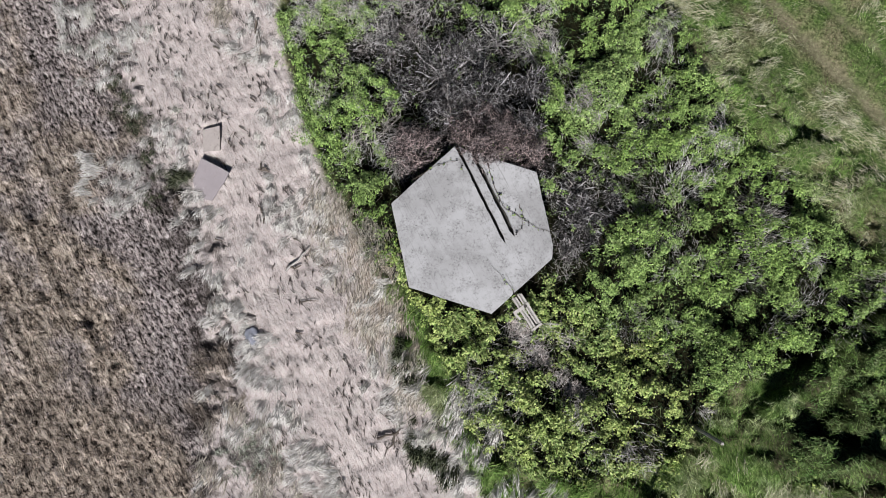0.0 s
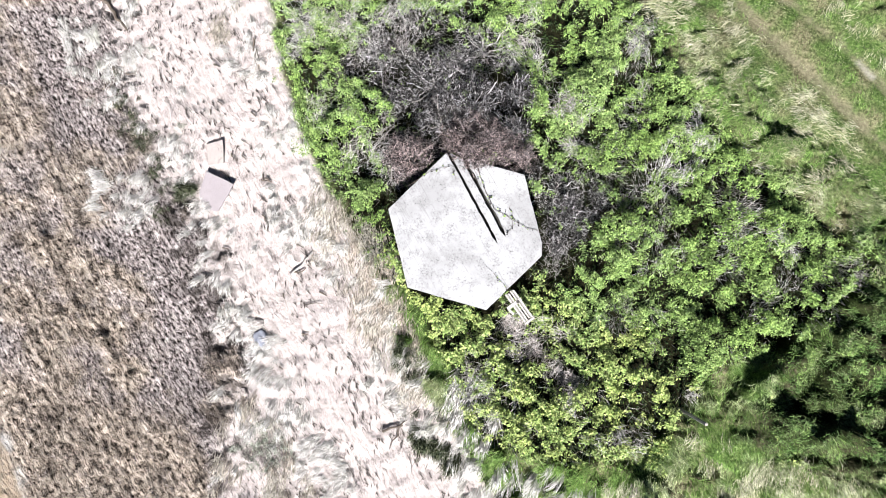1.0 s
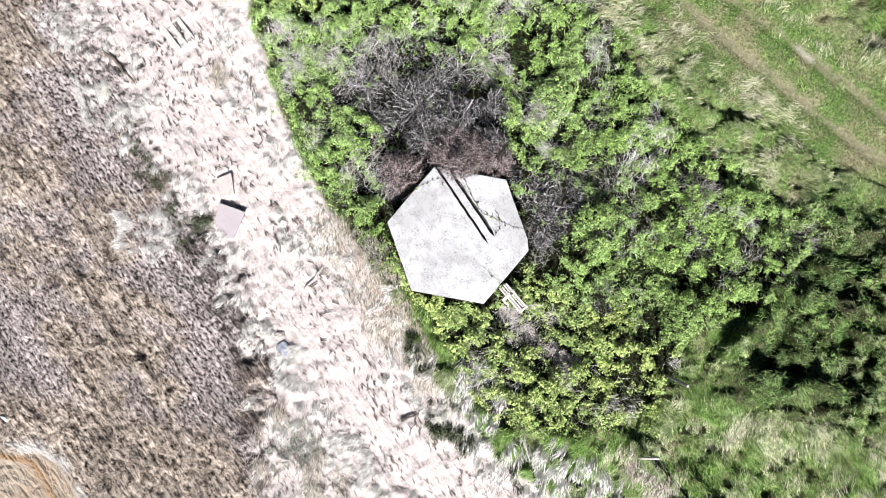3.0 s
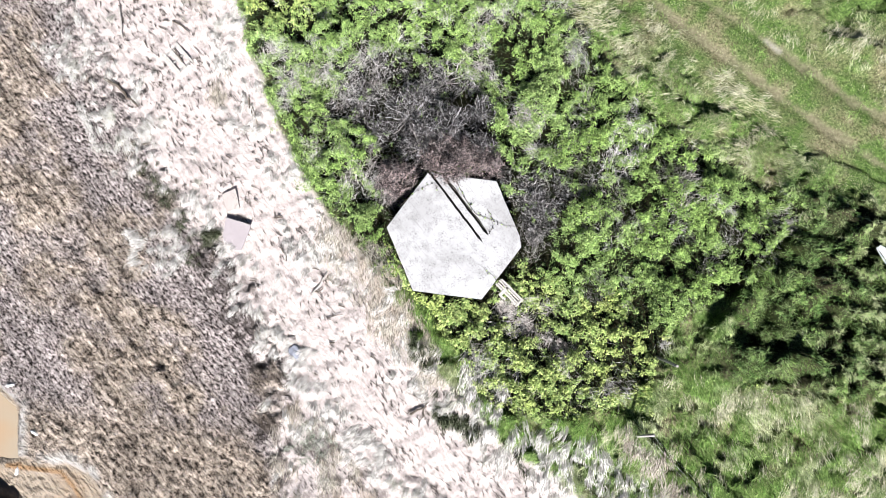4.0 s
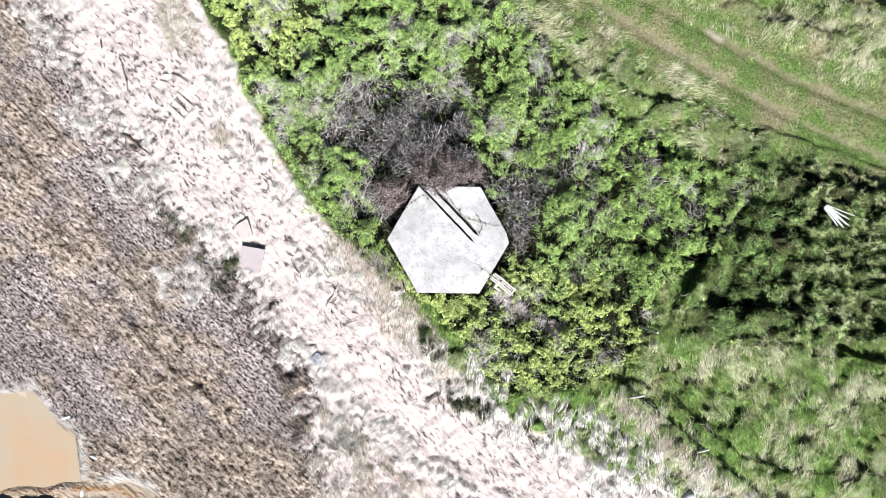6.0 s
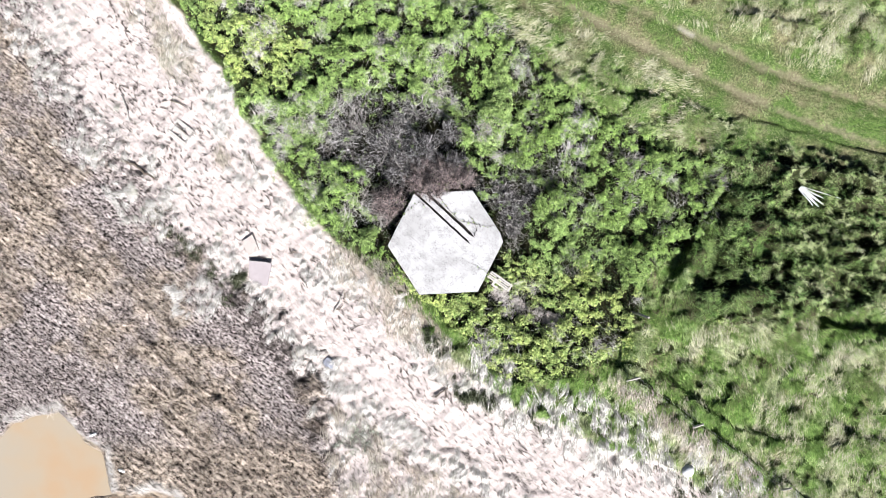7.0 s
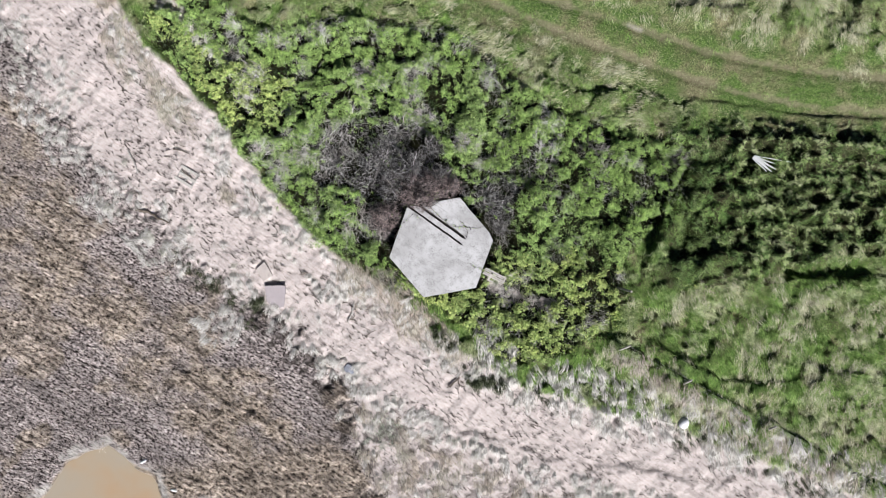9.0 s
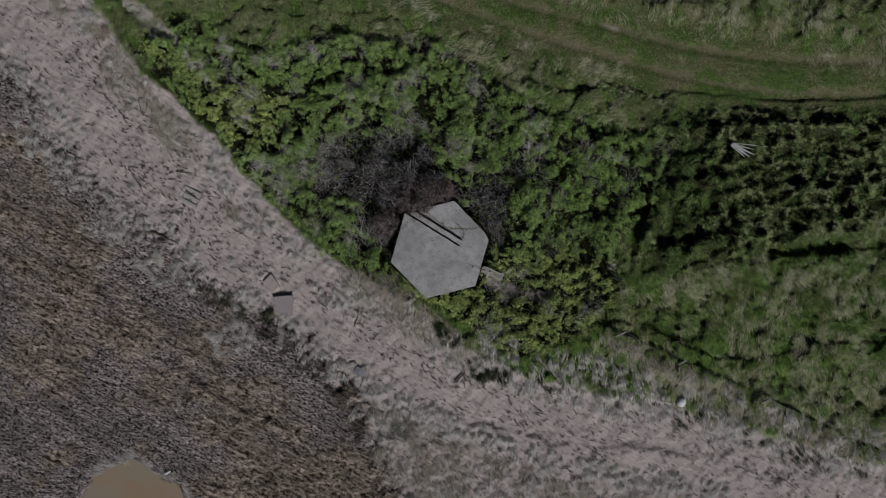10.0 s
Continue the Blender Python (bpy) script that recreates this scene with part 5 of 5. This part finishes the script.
def runner(name, pts, r, leaf_count, label, seed):
    """A bramble cane that lies over the roof, with small leaves along it."""
    rng = np.random.default_rng(seed)
    cane = thing(name, pts[0], label, "bramble")
    base, fine = Vector(pts[0]), []
    for a, b in zip(pts, pts[1:]):
        a, b = Vector(a) - base, Vector(b) - base
        fine += [a.lerp(b, t) + Vector(rng.normal(0, 0.018, 3)) * Vector((1, 1, 0.3)) + Vector((0, 0, 0.01)) for t in (0, 0.25, 0.5, 0.75)]
    fine.append(Vector(pts[-1]) - base)
    part("cane", tube_bm(fine, list(np.linspace(r, r * 0.5, len(fine))), 5), M_DARKWOOD, cane)
    for k in range(leaf_count):
        c = fine[int(rng.integers(2, len(fine)))] + Vector((rng.normal(0, 0.05), rng.normal(0, 0.05), 0.025))
        bm = bmesh.new()
        s, a = rng.uniform(0.035, 0.06), rng.uniform(0, 6.28)
        u, v = Vector((math.cos(a), math.sin(a), 0.15)) * s, Vector((-math.sin(a), math.cos(a), 0.2)) * s * 0.6
        q = [bm.verts.new(c + w) for w in (-u, v, u, -v - Vector((0, 0, -0.02)))]
        bm.faces.new(q[:3])
        bm.faces.new((q[0], q[2], q[3]))
        bmesh.ops.solidify(bm, geom=bm.faces[:], thickness=0.003)
        part("leaf", bm, M_TWIG if k % 2 else M_BRAMBLE, cane)


runner("bramble_runner", [(-0.3, 2.5, 1.74), (0.2, 1.75, 1.73), (0.75, 1.1, 1.73), (1.3, 0.95, 1.73), (2.0, 0.75, 1.74), (2.66, 0.72, 1.72)], 0.012, 26, "trailing bramble cane lying across the concrete roof", 71)
runner("bramble_runner", [(1.3, 1.35, 1.73), (1.55, 0.95, 1.73), (1.62, 0.6, 1.73), (1.5, 0.3, 1.73)], 0.01, 8, "short bramble cane lying on the concrete roof", 72)
runner("bramble_runner", [(2.3, -1.84, 1.74), (1.95, -1.6, 1.73), (1.55, -1.35, 1.73), (1.0, -1.0, 1.72)], 0.007, 6, "thin dry cane reaching over the roof edge", 73)
runner("bramble_runner", [(-2.6, 1.0, 1.74), (-1.9, 1.8, 1.74), (-1.2, 2.2, 1.73), (-0.9, 1.75, 1.73)], 0.009, 10, "dry thorny cane hanging onto the roof corner", 74)


# ---- slabs, driftwood and rubbish on the reed litter ----
def slab(name, ring, thick, lean, label, material, lift):
    """A flat stone or concrete slab on the litter; lean is its turn about x and y in degrees."""
    cx, cy = sum(p[0] for p in ring) / len(ring), sum(p[1] for p in ring) / len(ring)
    bm = bmesh.new()
    out = []
    for (ax, ay), (bx, by) in zip(ring, ring[1:] + ring[:1]):
        out += [(ax + (bx - ax) * t - cx + noise.noise(Vector((ax + t * 3, ay, 0))) * 0.02, ay + (by - ay) * t - cy + noise.noise(Vector((ax, ay + t * 3, 4))) * 0.02) for t in (0, 0.33, 0.66)]
    f = bm.faces.new([bm.verts.new((x, y, 0)) for x, y in out])
    up = bmesh.ops.extrude_face_region(bm, geom=[f])
    bmesh.ops.translate(bm, verts=[g for g in up["geom"] if isinstance(g, bmesh.types.BMVert)], vec=(0, 0, thick))
    bmesh.ops.recalc_face_normals(bm, faces=bm.faces[:])
    bmesh.ops.bevel(bm, geom=[e for e in bm.edges if e.calc_face_angle(0) > 0.9], offset=0.012, segments=2, affect="EDGES")
    ob = part(name, bm, material, None, label)
    ob.matrix_basis = pose(cx, cy, h_at(cx, cy) + lift, *lean, 0)
    return tagged(ob, category="slab", group="slabs on the litter")


slab("slab", [(-10.78, -0.38), (-9.55, -0.6), (-9.63, -0.95), (-9.93, -1.86), (-10.3, -1.9), (-10.7, -1.72), (-10.9, -1.3)], 0.06, (8, -4), "smooth mauve-grey slab tilted up on the reed litter", M_SLAB, 0.13)
slab("slab", [(-11.16, 0.66), (-10.55, 1.02), (-10.24, 0.1), (-10.86, -0.14)], 0.07, (4, -3), "rough pale rectangular slab sunk in the reed litter", M_SLAB_PALE, 0.07)


def pallet():
    x0, y0 = -14.1, 6.8
    ob = thing("wooden_pallet", (x0, y0, h_at(x0, y0) + 0.02), "bleached wooden pallet half buried in reed litter", "pallet", turn=-42)
    for k, y in enumerate((-0.4, -0.03, 0.38)):
        beam("board", (-0.62 + 0.1 * (k == 1), y, 0.12), (0.62, y, 0.12), 0.17, 0.022, M_PALEWOOD, ob, seed=20 + k)
    for k, x in enumerate((-0.5, 0.0, 0.5)):
        beam("bearer", (x, -0.48, 0.05), (x, 0.48, 0.05), 0.09, 0.1, M_GREYWOOD, ob, seed=30 + k)
    beam("loose_slat", (-0.45, 0.18, 0.15), (0.3, 0.05, 0.15), 0.06, 0.02, M_DARKWOOD, ob, seed=34)


pallet()


def branch_thing(label, arms, r, material, seed):
    """Driftwood with one or more arms, each a list of plan points."""
    x0, y0 = arms[0][0]
    z0 = h_at(x0, y0)
    ob = thing("driftwood", (x0, y0, z0), label, "driftwood", "driftwood on the litter")
    rng = np.random.default_rng(seed)
    for k, arm in enumerate(arms):
        pts = []
        for (ax, ay), (bx, by) in zip(arm, arm[1:]):
            for t in (0, 0.33, 0.66):
                x, y = ax + (bx - ax) * t, ay + (by - ay) * t
                pts.append(Vector((x - x0 + rng.normal(0, r * 0.4), y - y0 + rng.normal(0, r * 0.4), h_at(x, y) - z0 + r * 1.3 + 0.06)))
        x, y = arm[-1]
        pts.append(Vector((x - x0, y - y0, h_at(x, y) - z0 + r + 0.05)))
        rr = r * (1 if k == 0 else 0.7)
        part("limb", tube_bm(pts, [rr * (1.1 - 0.65 * i / len(pts)) * rng.uniform(0.85, 1.15) for i in range(len(pts))], 7), material, ob)


# No log lies here: a dark shape added for the undercut's shadow.
branch_thing("dark log shape standing for the shadow of the undercut marsh edge", [[(-17.5, 5.42), (-16.9, 5.15), (-16.3, 4.7), (-15.69, 4.29)]], 0.09, M_DARKWOOD, 81)
branch_thing("dark forked branch lying on the litter", [[(-10.5, 5.35), (-10.35, 4.9), (-10.12, 4.4)], [(-10.4, 5.0), (-10.25, 4.95), (-10.0, 4.45)]], 0.05, M_DARKWOOD, 82)
branch_thing("dark forked branch lying on the litter", [[(-0.98, -8.5), (-0.6, -8.2), (-0.3, -8.05)], [(-0.45, -8.12), (-0.4, -8.5), (-0.55, -8.85)], [(-0.4, -8.1), (-0.2, -7.8)]], 0.055, M_DARKWOOD, 83)
branch_thing("bleached white stick on the litter", [[(-6.3, -3.55), (-6.0, -3.0), (-5.75, -2.4)]], 0.05, M_PALEWOOD, 84)
branch_thing("dark short stick across a bleached one", [[(-6.25, -3.3), (-6.05, -3.38), (-5.85, -3.15)]], 0.05, M_DARKWOOD, 85)
branch_thing("thin dark stick on the litter", [[(-5.4, -4.5), (-5.0, -4.3), (-4.75, -4.25)]], 0.022, M_DARKWOOD, 86)
branch_thing("dark broken branch on the litter", [[(-8.1, -1.5), (-7.85, -1.75), (-7.7, -2.1)]], 0.045, M_DARKWOOD, 87)
branch_thing("bleached straight pole on the litter", [[(-17.2, 8.9), (-17.0, 8.2), (-16.85, 7.5)]], 0.05, M_PALEWOOD, 88)
branch_thing("dark driftwood pieces by the pallet", [[(-14.6, 8.55), (-14.1, 8.35), (-13.7, 8.1)], [(-15.2, 8.2), (-14.9, 8.1)]], 0.04, M_DARKWOOD, 89)
rng = np.random.default_rng(90)
for k in range(46):
    # small washed-up pieces, strewn along the litter
    t = rng.random()
    x = float(np.interp(t, [0, 0.3, 0.6, 0.8, 1], [-20, -13.5, -7.5, -2, 8]) + rng.uniform(-2.2, 2.2))
    y = float(np.interp(t, [0, 0.3, 0.6, 0.8, 1], [13, 4, -2.5, -9, -13.5]) + rng.uniform(-1.6, 1.6))
    zz = zones(np.array([x]), np.array([y]))
    if zz["litter"][0] < 0.9 or zz["heath"][0] > 0.2:
        continue
    a, L = radians(-40) + rng.normal(0, 0.6), rng.uniform(0.12, 0.4)
    branch_thing("small dark driftwood stick on the litter", [[(x, y), (x + math.cos(a) * L, y + math.sin(a) * L)]], rng.uniform(0.02, 0.04), M_DARKWOOD, 100 + k)


def boulder(name, at, size, material, label, category, seed):
    bm = bmesh.new()
    bmesh.ops.create_icosphere(bm, subdivisions=4, radius=1)
    for v in bm.verts:
        n1 = noise.fractal(v.co * 1.3 + Vector((seed, 0, 0)), 0.9, 2.1, 4)
        v.co *= 1 + 0.22 * n1
    bmesh.ops.transform(bm, verts=bm.verts[:], matrix=Matrix.Diagonal((*size, 1)))
    for f in bm.faces:
        f.smooth = True
    ob = part(name, bm, material, None, label)
    ob.matrix_basis = pose(at[0], at[1], h_at(*at) + size[2] * 0.5, 0, 0, seed * 31)
    return tagged(ob, category=category)


boulder("boulder", (-6.72, -6.35), (0.3, 0.42, 0.2), M_ROCK, "blue-grey boulder half sunk in bleached grass", "boulder", 1.3)
boulder("bleached_stone", (-7.05, -5.75), (0.2, 0.24, 0.12), M_SLAB_PALE, "pale rounded stone beside a blue-grey boulder", "stone", 2.7)


# ---- fence and rubbish in the field ----
def fence():
    posts = [((9.3, -7.95), (0.42, 0.4)), ((12.85, -10.75), (0.15, 0.5)), ((17.45, -14.4), (0.0, 0.55)), ((22.2, -18.3), (-0.2, 0.6)), ((26.0, -21.4), (-0.1, 0.3))]
    x0, y0 = posts[0][0]
    ob = thing("wire_fence", (x0, y0, h_at(x0, y0)), "old wire fence on leaning bleached wooden posts", "fence")
    z0, heads = h_at(x0, y0), []
    for k, ((x, y), (lx, ly)) in enumerate(posts):
        z = h_at(x, y) - z0
        a, b = Vector((x - x0 - lx * 0.2, y - y0 - ly * 0.2, z - 0.25)), Vector((x - x0 + lx, y - y0 + ly, z + 1.05))
        beam("post", a, b, 0.1, 0.1, M_PALEWOOD, ob, seed=50 + k)
        heads.append((a, b))
    for w in (0.45, 0.68, 0.92):
        for (a, b), (c, d) in zip(heads, heads[1:]):
            p, q = a.lerp(b, w), c.lerp(d, w)
            pts = [p.lerp(q, t) - Vector((0, 0, 0.12 * math.sin(math.pi * t))) for t in (0, 0.25, 0.5, 0.75, 1)]
            part("wire", tube_bm(pts, [0.002] * 5, 5), M_WIRE, ob)


fence()


def lone_post():
    x, y = 10.05, -4.35
    ob = part("fence_post", box_bm(0.1, 0.1, 2.7, at=(0, 0, 1.1), bevel=0.012, rough=0.008, cuts=3, seed=60), M_PALEWOOD, None, "lone upright grey timber post standing in the brambles")
    ob.matrix_basis = pose(x, y, h_at(x, y), 1, 2, 12)
    tagged(ob, category="post")


lone_post()


def buoy():
    x, y = 12.5, -13.1
    ob = thing("buoy", (x, y, h_at(x, y) + 0.25), "white plastic fishing buoy lying in bleached grass", "buoy", turn=50)
    bm = bmesh.new()
    bmesh.ops.create_uvsphere(bm, u_segments=28, v_segments=16, radius=0.31)
    for v in bm.verts:
        v.co.x *= 1.12 + 0.1 * v.co.x
        v.co += v.co.normalized() * noise.noise(v.co * 3) * 0.02
    for f in bm.faces:
        f.smooth = True
    part("float", bm, M_PLASTIC, ob)
    part("eyelet", tube_bm([(0.34 + 0.06 * math.sin(t), 0.05 * math.cos(t), 0) for t in np.linspace(0, math.pi, 7)], [0.02] * 7, 6), M_PLASTIC, ob)


buoy()
branch_thing("bleached plank end beside a white buoy", [[(11.3, -12.85), (11.7, -13.0), (12.1, -13.15)]], 0.06, M_PALEWOOD, 91)


def torn_sheet():
    """A sheet of white plastic torn into streamers, caught on the tussocks."""
    x, y = 19.0, 1.95
    ob = thing("torn_plastic_sheet", (x, y, h_at(x, y) + 0.75), "torn white plastic sheet caught on grass tussocks", "plastic sheet", turn=-34)
    rng = np.random.default_rng(92)
    for k, (y0, ang, L, w) in enumerate([(-0.05, -10, 1.5, 0.12), (0.0, -3, 1.75, 0.12), (0.05, 5, 1.45, 0.1), (0.08, 14, 2.3, 0.06), (-0.08, -18, 1.2, 0.09)]):
        bm = bmesh.new()
        rows = []
        for i in range(9):
            t = i / 8
            c = Vector((t * L * math.cos(radians(ang)), y0 + t * L * math.sin(radians(ang)), 0.05 * math.sin(5 * t + k) - 0.12 * t))
            half = w * (0.35 + 0.65 * math.sin(math.pi * min(0.95, t * 0.8 + 0.15))) / 2
            s = Vector((-math.sin(radians(ang)), math.cos(radians(ang)), 0.3 * math.sin(3 * t + k))) * half
            rows.append([bm.verts.new(c - s), bm.verts.new(c + Vector((0, 0, 0.02 + rng.normal(0, 0.01)))), bm.verts.new(c + s)])
        for a, b in zip(rows, rows[1:]):
            for j in range(2):
                bm.faces.new((a[j], b[j], b[j + 1], a[j + 1]))
        bmesh.ops.solidify(bm, geom=bm.faces[:], thickness=0.006)
        part("streamer", bm, M_PLASTIC, ob)


torn_sheet()

for k, (x, y) in enumerate([(-20.1, -9.62), (-19.4, -13.75), (-18.6, -11.7)]):
    ob = thing("plastic_bottle", (x, y, h_at(x, y) + 0.06), "crushed white plastic bottle washed up by the pool", "bottle", "bottles by the pool", 70 * k + 20)
    pts = [(-0.16, 0, 0), (-0.1, 0.01, 0), (0.02, -0.01, 0.01), (0.11, 0, 0), (0.16, 0, 0), (0.2, 0, 0)]
    part("bottle_body", tube_bm(pts, [0.07, 0.085, 0.07, 0.08, 0.05, 0.03], 12), M_PLASTIC, ob)
    part("cap", tube_bm([(0.2, 0, 0), (0.24, 0, 0)], [0.035, 0.035], 10), M_ROCK, ob)
